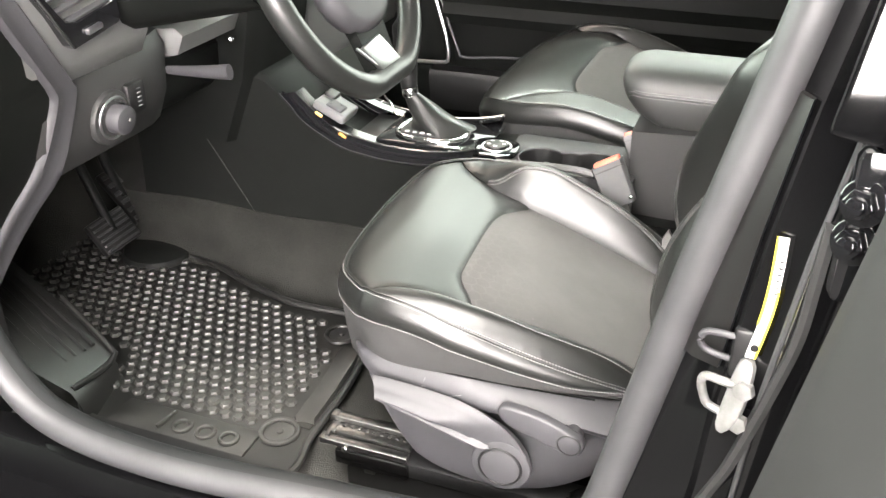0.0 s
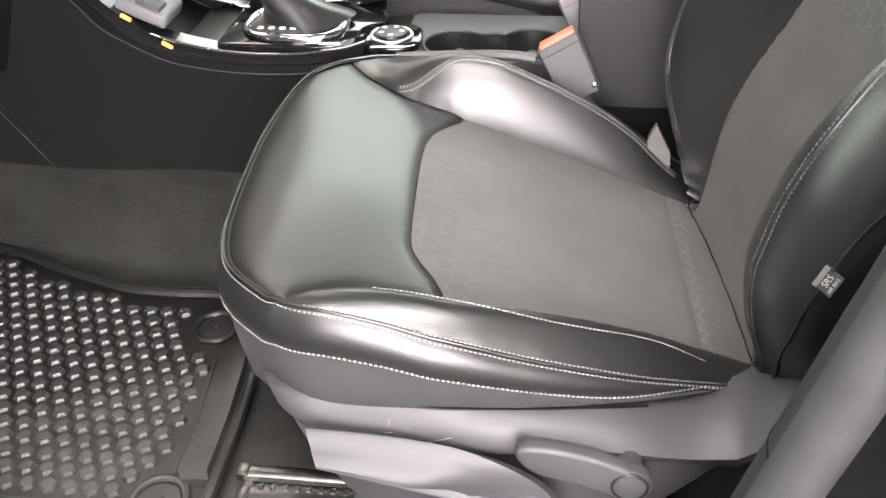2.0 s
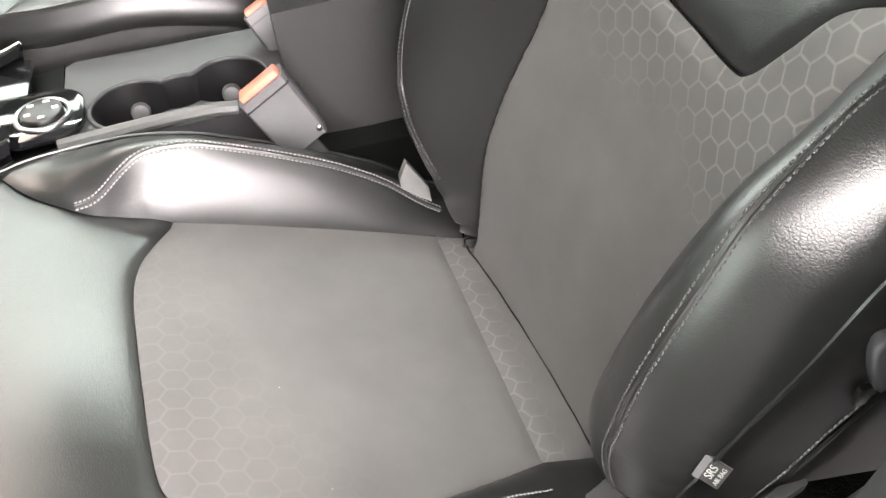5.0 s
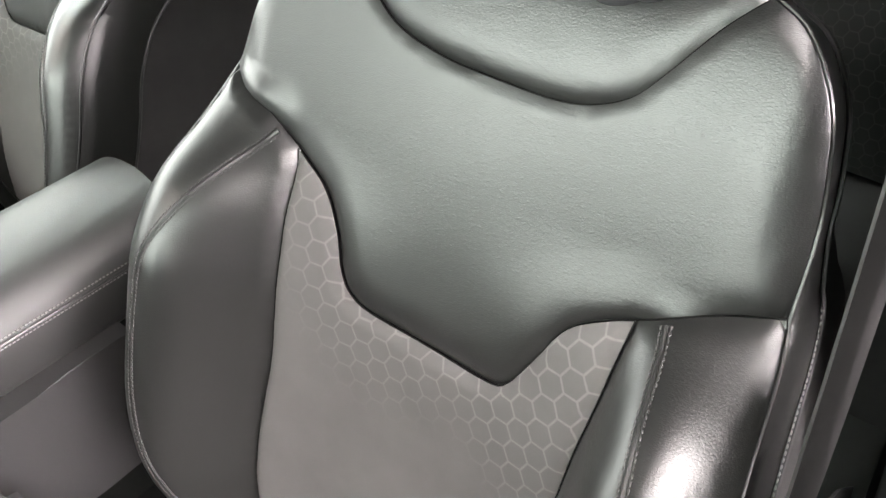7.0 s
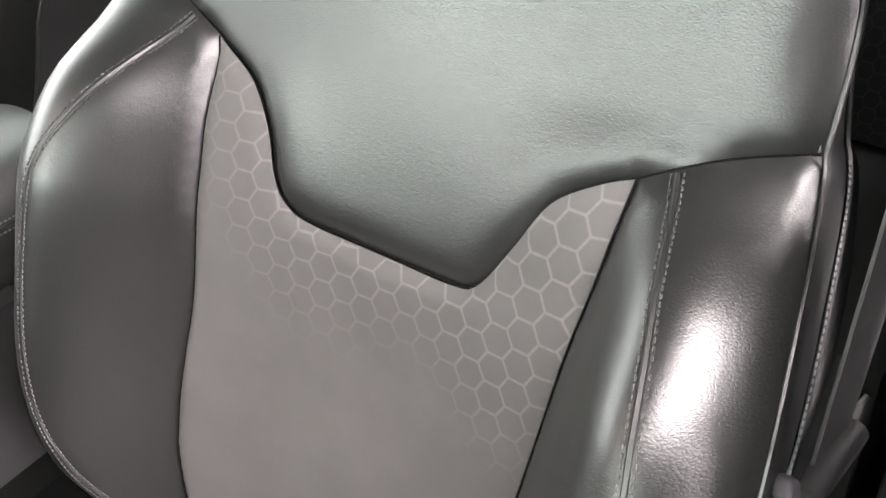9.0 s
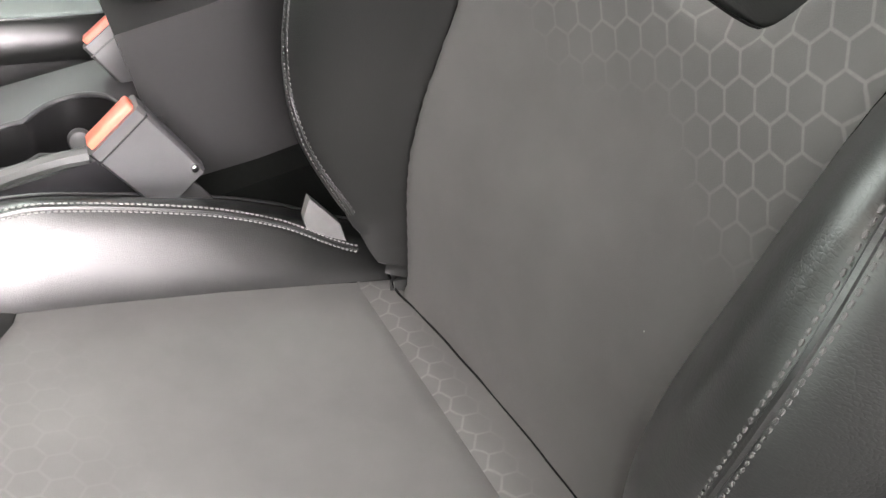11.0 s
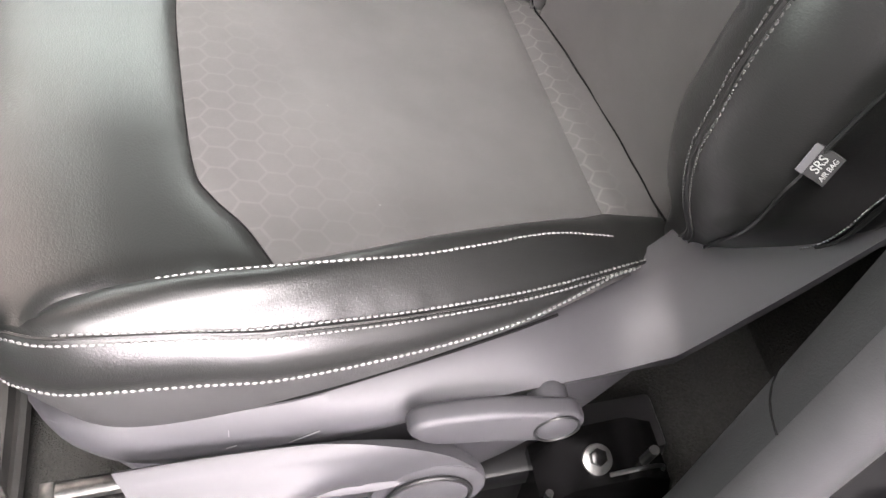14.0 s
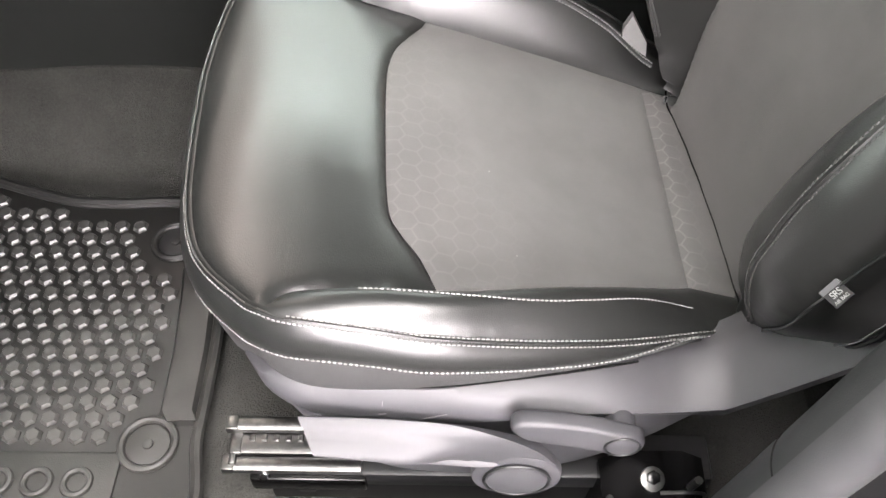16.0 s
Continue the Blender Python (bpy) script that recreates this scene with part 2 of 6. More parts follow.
LETTER = textured("woven_letters", (0.42, 0.42, 0.41), (0.35, 0.35, 0.34), 0.7, 60, 900, 0.1, 0.0003)
BELT = textured("belt_webbing", (0.022, 0.021, 0.021), (0.028, 0.027, 0.027), 0.6, 30, 1500, 0.3, 0.0004)
BEIGE = textured("beige_tape", (0.45, 0.36, 0.29), (0.5, 0.4, 0.33), 0.6, 20, 500, 0.1, 0.0005)
GREYPL = textured("grey_plastic", (0.11, 0.11, 0.113), (0.13, 0.13, 0.133), 0.4, 20, 1200, 0.08, 0.0004)
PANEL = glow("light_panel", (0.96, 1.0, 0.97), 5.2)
BATTEN = glow("batten_tube", (0.92, 1.0, 0.955), 78)
PANEL_FRONT = glow("light_panel_front", (0.92, 1.0, 0.94), 10)
LAMP = glow("lamp_diffuser", (1.0, 0.91, 0.92), 19.5)
LAMP_WARM = glow("lamp_diffuser_warm", (1.0, 0.80, 0.74), 7)
PANEL_DOOR = glow("light_panel_door", (1.0, 0.89, 0.93), 33)
SATINBLACK = textured("satin_black_paint", (0.002, 0.002, 0.002), (0.0035, 0.0034, 0.0034), 0.2, 8, 500, 0.05, 0.0004)

# ---------------------------------------------------------------- mesh helpers
UP = Vector((0, 0, 1))


def thing(name, at, label, category, group="", kind=""):
    e = new(name)
    e.empty_display_size = 0.05
    e.matrix_world = Matrix.Translation(Vector(at) * S)
    return tagged(e, label, category, group, kind)


def part(name, bm, material, parent=None, label="", smooth=True, kind="", scaled=True):
    if scaled:
        bmesh.ops.transform(bm, matrix=Matrix.Scale(S, 4), verts=bm.verts)
    bmesh.ops.recalc_face_normals(bm, faces=bm.faces)
    me = bpy.data.meshes.new(name)
    bm.to_mesh(me)
    bm.free()
    me.materials.append(material)
    if smooth:
        for p in me.polygons:
            p.use_smooth = True
        me.set_sharp_from_angle(angle=radians(42))
    ob = new(name, me)
    if parent:
        ob.parent = parent
        ob.matrix_parent_inverse = parent.matrix_world.inverted()
    return tagged(ob, label, kind=kind)


def structure(name, bm, material, label, category, smooth=True):
    return tagged(part(name, bm, material, None, "", smooth), label, category, kind="structure")


def spline(pts, step=0.01, closed=False):
    """A smooth curve through a few points, cut into even steps."""
    p = [np.array(q, float) for q in pts]
    n = len(p)
    out = []
    for i in range(n if closed else n - 1):
        if closed:
            a, b, c, d = p[i - 1], p[i], p[(i + 1) % n], p[(i + 2) % n]
        else:
            a, b, c, d = p[max(i - 1, 0)], p[i], p[i + 1], p[min(i + 2, n - 1)]
        k = max(2, int(np.linalg.norm(c - b) / step * 2))
        for t in np.linspace(0, 1, k, endpoint=False):
            out.append(0.5 * (2 * b + (c - a) * t + (2 * a - 5 * b + 4 * c - d) * t * t + (3 * b - a - 3 * c + d) * t ** 3))
    out.append(p[0] if closed else p[-1])
    out = np.array(out)
    s = np.concatenate([[0], np.cumsum(np.linalg.norm(np.diff(out, axis=0), axis=1))])
    m = max(2, int(round(s[-1] / step)))
    t = np.linspace(0, s[-1], m + 1)
    res = np.stack([np.interp(t, s, out[:, j]) for j in range(out.shape[1])], 1)
    return res[:-1] if closed else res


def polyline(pts, step=0.01):
    p = np.array(pts, float)
    s = np.concatenate([[0], np.cumsum(np.linalg.norm(np.diff(p, axis=0), axis=1))])
    t = np.linspace(0, s[-1], max(2, int(round(s[-1] / step)) + 1))
    return np.stack([np.interp(t, s, p[:, j]) for j in range(p.shape[1])], 1)


def smooth01(t):
    t = np.clip(t, 0, 1)
    return t * t * (3 - 2 * t)


def edge_distance(q, poly):
    a, b = poly, np.roll(poly, -1, 0)
    ab = b - a
    best = np.full(len(q), 9.0)
    for i in range(len(a)):
        l2 = max(ab[i] @ ab[i], 1e-12)
        t = np.clip(((q - a[i]) @ ab[i]) / l2, 0, 1)
        best = np.minimum(best, np.linalg.norm(q - (a[i] + t[:, None] * ab[i]), axis=1))
    return best


def inside(q, poly):
    r = np.zeros(len(q), bool)
    x, y = q[:, 0], q[:, 1]
    for (x0, y0), (x1, y1) in zip(poly, np.roll(poly, -1, 0)):
        c = (y0 > y) != (y1 > y)
        with np.errstate(divide="ignore", invalid="ignore"):
            r ^= c & (x < (x1 - x0) * (y - y0) / (y1 - y0) + x0)
    return r


def panel_bm(poly, surface, step=0.008, roll=0.014, depth=0.008, printed=None):
    """A sewn panel: the flat pattern poly laid onto surface(q), with its edges rolled down into the seams."""
    from mathutils.geometry import delaunay_2d_cdt
    poly = np.array(poly)
    lo, hi = poly.min(0), poly.max(0)
    gx, gy = np.meshgrid(np.arange(lo[0], hi[0], step), np.arange(lo[1], hi[1], step))
    gx = gx + (np.arange(gx.shape[0]) % 2)[:, None] * step / 2
    g = np.stack([gx.ravel(), gy.ravel()], 1)
    g = g[inside(g, poly)]
    g = g[edge_distance(g, poly) > step * 0.55]
    allp = np.concatenate([poly, g])
    vs, _, fs, _, _, _ = delaunay_2d_cdt([Vector(p) for p in allp], [], [list(range(len(poly)))], 1, 1e-5)
    q = np.array([tuple(v) for v in vs])
    d = edge_distance(q, poly)
    roll = roll(q) if callable(roll) else roll
    depth = depth(q) if callable(depth) else depth
    P = surface(q, depth * np.where(d < roll, (1 - np.sqrt(np.clip(1 - (1 - d / roll) ** 2, 0, 1))), 0))
    bm = bmesh.new()
    bv = [bm.verts.new(p) for p in P]
    uv = bm.loops.layers.uv.new("UVMap")
    fd = bm.loops.layers.uv.new("print")
    fade = printed(q) if printed else np.zeros(len(q))
    for f in fs:
        try:
            face = bm.faces.new([bv[i] for i in f])
        except ValueError:
            continue
        for lp, i in zip(face.loops, f):
            lp[uv].uv = q[i] * S
            lp[fd].uv = (fade[i], 0)
    bmesh.ops.delete(bm, geom=[v for v in bm.verts if not v.link_faces], context="VERTS")
    return bm


def loft(rings, closed=True, caps=False):
    bm = bmesh.new()
    rows = [[bm.verts.new(p) for p in r] for r in rings]
    for a, b in zip(rows, rows[1:]):
        n = len(a)
        for i in range(n if closed else n - 1):
            j = (i + 1) % n
            try:
                bm.faces.new((a[i], a[j], b[j], b[i]))
            except ValueError:
                pass
    if caps:
        bm.faces.new(rows[0])
        bm.faces.new(rows[-1])
    bmesh.ops.remove_doubles(bm, verts=bm.verts, dist=1e-6)
    return bm


def frames_along(path, up=UP, closed=False):
    p = np.array(path, float)
    t = np.gradient(p, axis=0)
    if closed:
        t = (np.roll(p, -1, 0) - np.roll(p, 1, 0))
    t /= np.linalg.norm(t, axis=1)[:, None] + 1e-12
    s = np.cross(t, np.array(up))
    s /= np.linalg.norm(s, axis=1)[:, None] + 1e-12
    return p, t, s, np.cross(s, t)


def sweep(path, profile, up=UP, closed=False, caps=True, scale=None):
    """Profile points (side, up) carried along a path."""
    p, t, s, u = frames_along(path, up, closed)
    k = np.ones(len(p)) if scale is None else scale
    rings = [[p[i] + (s[i] * a + u[i] * b) * k[i] for a, b in profile] for i in range(len(p))]
    if closed:
        rings.append(rings[0])
    return loft(rings, True, caps and not closed)


def circle(r, n=12, ry=None):
    ry = ry or r
    return [(r * math.cos(2 * math.pi * i / n), ry * math.sin(2 * math.pi * i / n)) for i in range(n)]


def tube(path, r, n=10, up=UP, closed=False, scale=None):
    return sweep(path, circle(r, n), up, closed, True, scale)


def box_bm(c, size, bevel=0.004, seg=2, turn=None):
    bm = bmesh.new()
    bmesh.ops.create_cube(bm, size=1)
    bmesh.ops.scale(bm, vec=size, verts=bm.verts)
    if bevel:
        bmesh.ops.bevel(bm, geom=list(bm.edges), offset=bevel, segments=seg, profile=0.5, affect="EDGES")
    m = Matrix.Translation(c) @ (turn.to_4x4() if turn else Matrix())
    bmesh.ops.transform(bm, matrix=m, verts=bm.verts)
    return bm


def prism(outline, frame_m, thick, bevel=0.004, seg=2):
    """A plate: the outline in the plane of frame_m, thick along its z, with rounded rims."""
    bm = bmesh.new()
    a = [bm.verts.new((x, y, 0)) for x, y in outline]
    f = bm.faces.new(a)
    r = bmesh.ops.extrude_face_region(bm, geom=[f])
    top = [v for v in r["geom"] if isinstance(v, bmesh.types.BMVert)]
    bmesh.ops.translate(bm, vec=(0, 0, thick), verts=top)
    bmesh.ops.recalc_face_normals(bm, faces=bm.faces)
    if bevel:
        e = [e for e in bm.edges if all(len(fa.verts) > 4 or len(outline) == 4 for fa in e.link_faces[:1]) or any(len(fa.verts) > 4 for fa in e.link_faces)]
        bmesh.ops.bevel(bm, geom=e, offset=bevel, segments=seg, profile=0.5, affect="EDGES", clamp_overlap=True)
    bmesh.ops.transform(bm, matrix=frame_m, verts=bm.verts)
    return bm


def disc(c, axis, r, thick, n=28, bevel=0.002):
    bm = bmesh.new()
    bmesh.ops.create_cone(bm, cap_ends=True, segments=n, radius1=r, radius2=r, depth=thick)
    if bevel:
        rim = [e for e in bm.edges if any(len(f.verts) > 4 for f in e.link_faces)]
        bmesh.ops.bevel(bm, geom=rim, offset=bevel, segments=2, profile=0.5, affect="EDGES")
    q = UP.rotation_difference(Vector(axis)).to_matrix().to_4x4()
    bmesh.ops.transform(bm, matrix=Matrix.Translation(c) @ q, verts=bm.verts)
    return bm


def torus(c, axis, R, r, n=32, k=8):
    bm = loft([[((R + r * math.cos(b)) * math.cos(a), (R + r * math.cos(b)) * math.sin(a), r * math.sin(b))
                for b in np.linspace(0, 2 * math.pi, k, endpoint=False)] for a in np.linspace(0, 2 * math.pi, n + 1)])
    q = UP.rotation_difference(Vector(axis)).to_matrix().to_4x4()
    bmesh.ops.transform(bm, matrix=Matrix.Translation(c) @ q, verts=bm.verts)
    return bm


def merge(*bms):
    out = bms[0]
    for b in bms[1:]:
        me = bpy.data.meshes.new("joined")
        b.to_mesh(me)
        b.free()
        out.from_mesh(me)
        bpy.data.meshes.remove(me)
    return out


def stitch_bm(path, normals, length=0.0031, gap=0.0016, width=0.0010, lift=0.0004):
    """A row of single thread stitches along a path."""
    p = np.array(path, float)
    nrm = np.array(normals, float)
    s = np.concatenate([[0], np.cumsum(np.linalg.norm(np.diff(p, axis=0), axis=1))])
    t0 = np.arange(0, s[-1] - length, length + gap)
    at = lambda t: np.stack([np.interp(t, s, p[:, j]) for j in range(3)], 1)
    nn = lambda t: np.stack([np.interp(t, s, nrm[:, j]) for j in range(3)], 1)
    a, b, n = at(t0), at(t0 + length), nn(t0 + length / 2)
    n /= np.linalg.norm(n, axis=1)[:, None] + 1e-9
    d = b - a
    d /= np.linalg.norm(d, axis=1)[:, None] + 1e-9
    w = np.cross(d, n)
    V, F = [], []
    for i in range(len(a)):
        k = len(V)
        for c, q in ((a[i], 0.6), (0.5 * (a[i] + b[i]), 1.0), (b[i], 0.6)):
            for u, v in ((-1, -0.4), (-0.6, 1), (0.6, 1), (1, -0.4)):
                V.append(c + w[i] * u * width * q + n[i] * (lift * 1.0 + v * width * 0.8 * q))
        for r in (0, 4):
            for j in range(4):
                F.append((k + r + j, k + r + (j + 1) % 4, k + r + 4 + (j + 1) % 4, k + r + 4 + j))
        F += [(k, k + 3, k + 2, k + 1), (k + 8, k + 9, k + 10, k + 11)]
    me = bpy.data.meshes.new("stitches")
    me.from_pydata([tuple(v) for v in V], [], F)
    bm = bmesh.new()
    bm.from_mesh(me)
    bpy.data.meshes.remove(me)
    return bm

# ---------------------------------------------------------------- seats


def lut(x, xs, ys):
    """A smooth curve through (xs, ys) that never overshoots, flat beyond its ends."""
    xs, ys = np.array(xs, float), np.array(ys, float)
    x = np.clip(np.asarray(x, float), xs[0], xs[-1])
    h, d = np.diff(xs), np.diff(ys) / np.diff(xs)
    m = np.zeros(len(xs))
    if len(xs) > 2:
        same = d[:-1] * d[1:] > 0
        w1, w2 = 2 * h[1:] + h[:-1], h[1:] + 2 * h[:-1]
        den = np.where(same, w1 * d[1:] + w2 * d[:-1], 1.0)
        m[1:-1] = np.where(same, (w1 + w2) * d[:-1] * d[1:] / den, 0)
    m[0], m[-1] = d[0], d[-1]
    k = np.clip(np.searchsorted(xs, x, side="right") - 1, 0, len(h) - 1)
    t = (x - xs[k]) / h[k]
    a, b = ys[k], ys[k + 1]
    return a + (b - a) * t * t * (3 - 2 * t) + h[k] * t * (1 - t) * ((1 - t) * m[k] - t * m[k + 1])


# front rim of the cushion in plan, from the door side round the nose to the console side
RIM = [(0.045, 1.094), (0.005, 1.080), (-0.03, 1.068), (-0.078, 1.05), (-0.125, 1.035), (-0.203, 1.014), (-0.282, 0.998), (-0.369, 0.998), (-0.412, 1.008),
       (-0.446, 1.034), (-0.475, 1.063), (-0.495, 1.095), (-0.511, 1.143), (-0.522, 1.202), (-0.532, 1.284), (-0.538, 1.375),
       (-0.529, 1.478), (-0.508, 1.53), (-0.465, 1.563)]
inner_roll = [1.0, 0.5]  # height of the console-side bolster, and its fall towards the rim
RIM_IN = [(-0.465, 1.563), (-0.4, 1.578), (-0.3, 1.585), (-0.18, 1.582), (-0.08, 1.57), (0.03, 1.55)]


def cushion_height(x, y):
    z = lut(x, [-0.56, -0.535, -0.50, -0.45, -0.40, -0.33, -0.25, -0.15, -0.05, 0.0, 0.10],
            [0.328, 0.346, 0.361, 0.368, 0.366, 0.352, 0.323, 0.283, 0.246, 0.228, 0.195])
    z = z - 0.085 * (y - 1.27) * smooth01((x + 0.56) / 0.25)
    # door-side bolster: a low pad between its seam and the rim
    seam = lut(x, [-0.42, -0.37, -0.266, -0.143, -0.01], [1.017, 1.036, 1.052, 1.094, 1.137])
    rim = lut(x, [-0.42, -0.37, -0.282, -0.203, -0.125, -0.03], [1.008, 0.998, 0.998, 1.014, 1.035, 1.068])
    t = np.clip((seam - y) / np.maximum(seam - rim, 0.005), 0, 1)
    amp = lut(x, [-0.45, -0.41, -0.33, -0.25, -0.16, -0.08, -0.01], [0.0, 0.004, 0.016, 0.028, 0.032, 0.026, 0.006])
    z = z + amp * np.sin(np.pi * np.clip(t, 0, 1) ** 0.8) + 0.004 * t
    # console-side bolster: a tall roll with a steep inner face
    a = lut(x, [-0.47, -0.42, -0.388, -0.36, -0.33, -0.29, -0.25, -0.2, -0.14, -0.075, -0.02, 0.05],
            [0.0, 0.010, 0.024, 0.042, 0.062, 0.077, 0.085, 0.083, 0.078, 0.06, 0.03, 0.01])
    s2 = lut(x, [-0.465, -0.387, -0.296, 0.05], [1.56, 1.485, 1.466, 1.468])
    u = np.clip((y - s2) / 0.046, 0, 1)
    rise = np.sin(0.5 * np.pi * u) ** 1.05
    fall = smooth01((y - s2 - 0.04) / 0.085)
    return z + inner_roll[0] * a * rise * (1 - inner_roll[1] * fall)


def cushion_surface(q, sink):
    x, y = q[:, 0], q[:, 1]
    z = cushion_height(x, y)
    e = 0.002
    n = np.stack([-(cushion_height(x + e, y) - z) / e, -(cushion_height(x, y + e) - z) / e, np.ones(len(x))], 1)
    n /= np.linalg.norm(n, axis=1)[:, None]
    return np.stack([x, y, z], 1) - n * sink[:, None]


def on_cushion(path):
    q = np.array(path, float)
    P = cushion_surface(q, np.zeros(len(q)))
    e = 0.002
    hx = cushion_height(q[:, 0] + e, q[:, 1]) - P[:, 2]
    hy = cushion_height(q[:, 0], q[:, 1] + e) - P[:, 2]
    return P, np.stack([-hx / e, -hy / e, np.ones(len(q))], 1)


# the backrest's own axes: sideways, up along the back, and out towards the driver
BK_N = Vector((-0.922, -0.067, 0.381)).normalized()
BK_L = (Vector((0, 1, 0)) - BK_N * BK_N.y).normalized()
BK_W = BK_L.cross(BK_N).normalized()
BK_O = Vector((0.0, 1.27, 0.23))


def back_height(a, v):
    h = 0.018 * np.clip(np.abs(a) / 0.16, 0, 1) ** 2 * smooth01((0.52 - v) / 0.1) * (0.25 + 0.75 * smooth01(v / 0.16))
    h = h + 0.012 * smooth01((v - 0.26) / 0.12) * smooth01((0.3 - np.abs(a)) / 0.1)
    # door-side bolster
    s = lut(v, [-0.03, 0.06, 0.17, 0.25, 0.35, 0.417, 0.473], [-0.148, -0.140, -0.138, -0.145, -0.160, -0.171, -0.178])
    e = lut(v, [0.0, 0.065, 0.14, 0.2, 0.28, 0.345, 0.41, 0.46, 0.51], [-0.17, -0.211, -0.262, -0.282, -0.294, -0.296, -0.29, -0.28, -0.272])
    H = lut(v, [0.0, 0.05, 0.12, 0.2, 0.285, 0.36, 0.430, 0.474, 0.498], [0.006, 0.020, 0.062, 0.100, 0.118, 0.106, 0.064, 0.022, 0.0])
    t = np.clip((s - a) / np.maximum(s - e, 0.01), 0, 1.3)
    h = h + H * np.where(t < 0.6, np.sin(0.5 * np.pi * np.clip(t / 0.6, 0, 1)) ** 1.2, 1 - 0.725 * (t - 0.6) ** 2 / 0.4)
    # console-side bolster
    s = lut(v, [-0.03, 0.13, 0.225, 0.34, 0.46, 0.50], [0.172, 0.173, 0.168, 0.158, 0.155, 0.16])
    e = lut(v, [0.0, 0.03, 0.07, 0.15, 0.25, 0.35, 0.45, 0.53], [0.172, 0.19, 0.235, 0.278, 0.293, 0.294, 0.286, 0.268])
    H = lut(v, [0.0, 0.05, 0.12, 0.25, 0.36, 0.44, 0.50, 0.55], [0.015, 0.04, 0.07, 0.082, 0.08, 0.058, 0.022, 0.0])
    t = np.clip((a - s) / np.maximum(e - s, 0.01), 0, 1.3)
    h = h + H * np.where(t < 0.75, np.sin(0.5 * np.pi * np.clip(t / 0.75, 0, 1)) ** 1.3, 1 - 0.9 * (t - 0.75) ** 2 / 0.25)
    # the top and the shoulders roll backwards
    h = h - 0.032 * np.clip(1 - v / 0.2, 0, 1) ** 1.6
    h = h - 0.9 * np.clip(v - 0.60, 0, 1) ** 2 - 2.2 * np.clip(v - 0.66, 0, 1) ** 2
    h = h - 1.2 * np.clip(np.abs(a + 0.01) - 0.225, 0, 1) ** 1.5 * smooth01((v - 0.5) / 0.08)
    return h


def back_point(q, h):
    O, L, W, N = (np.array(v) for v in (BK_O, BK_L, BK_W, BK_N))
    return O + q[:, :1] * L + q[:, 1:2] * W + np.asarray(h)[:, None] * N


def back_surface(q, sink):
    return back_point(q, back_height(q[:, 0], q[:, 1]) - sink)


def on_back(path):
    q = np.array(path, float)
    P = back_surface(q, np.zeros(len(q)))
    e = 0.003
    h = back_height(q[:, 0], q[:, 1])
    ha = (back_height(q[:, 0] + e, q[:, 1]) - h) / e
    hv = (back_height(q[:, 0], q[:, 1] + e) - h) / e
    n = np.array(BK_N) - ha[:, None] * np.array(BK_L) - hv[:, None] * np.array(BK_W)
    return P, n


def side_step(path, normals, d):
    """The path moved sideways on its surface."""
    t = np.gradient(path, axis=0)
    w = np.cross(t, normals)
    return path + d * w / (np.linalg.norm(w, axis=1)[:, None] + 1e-9)


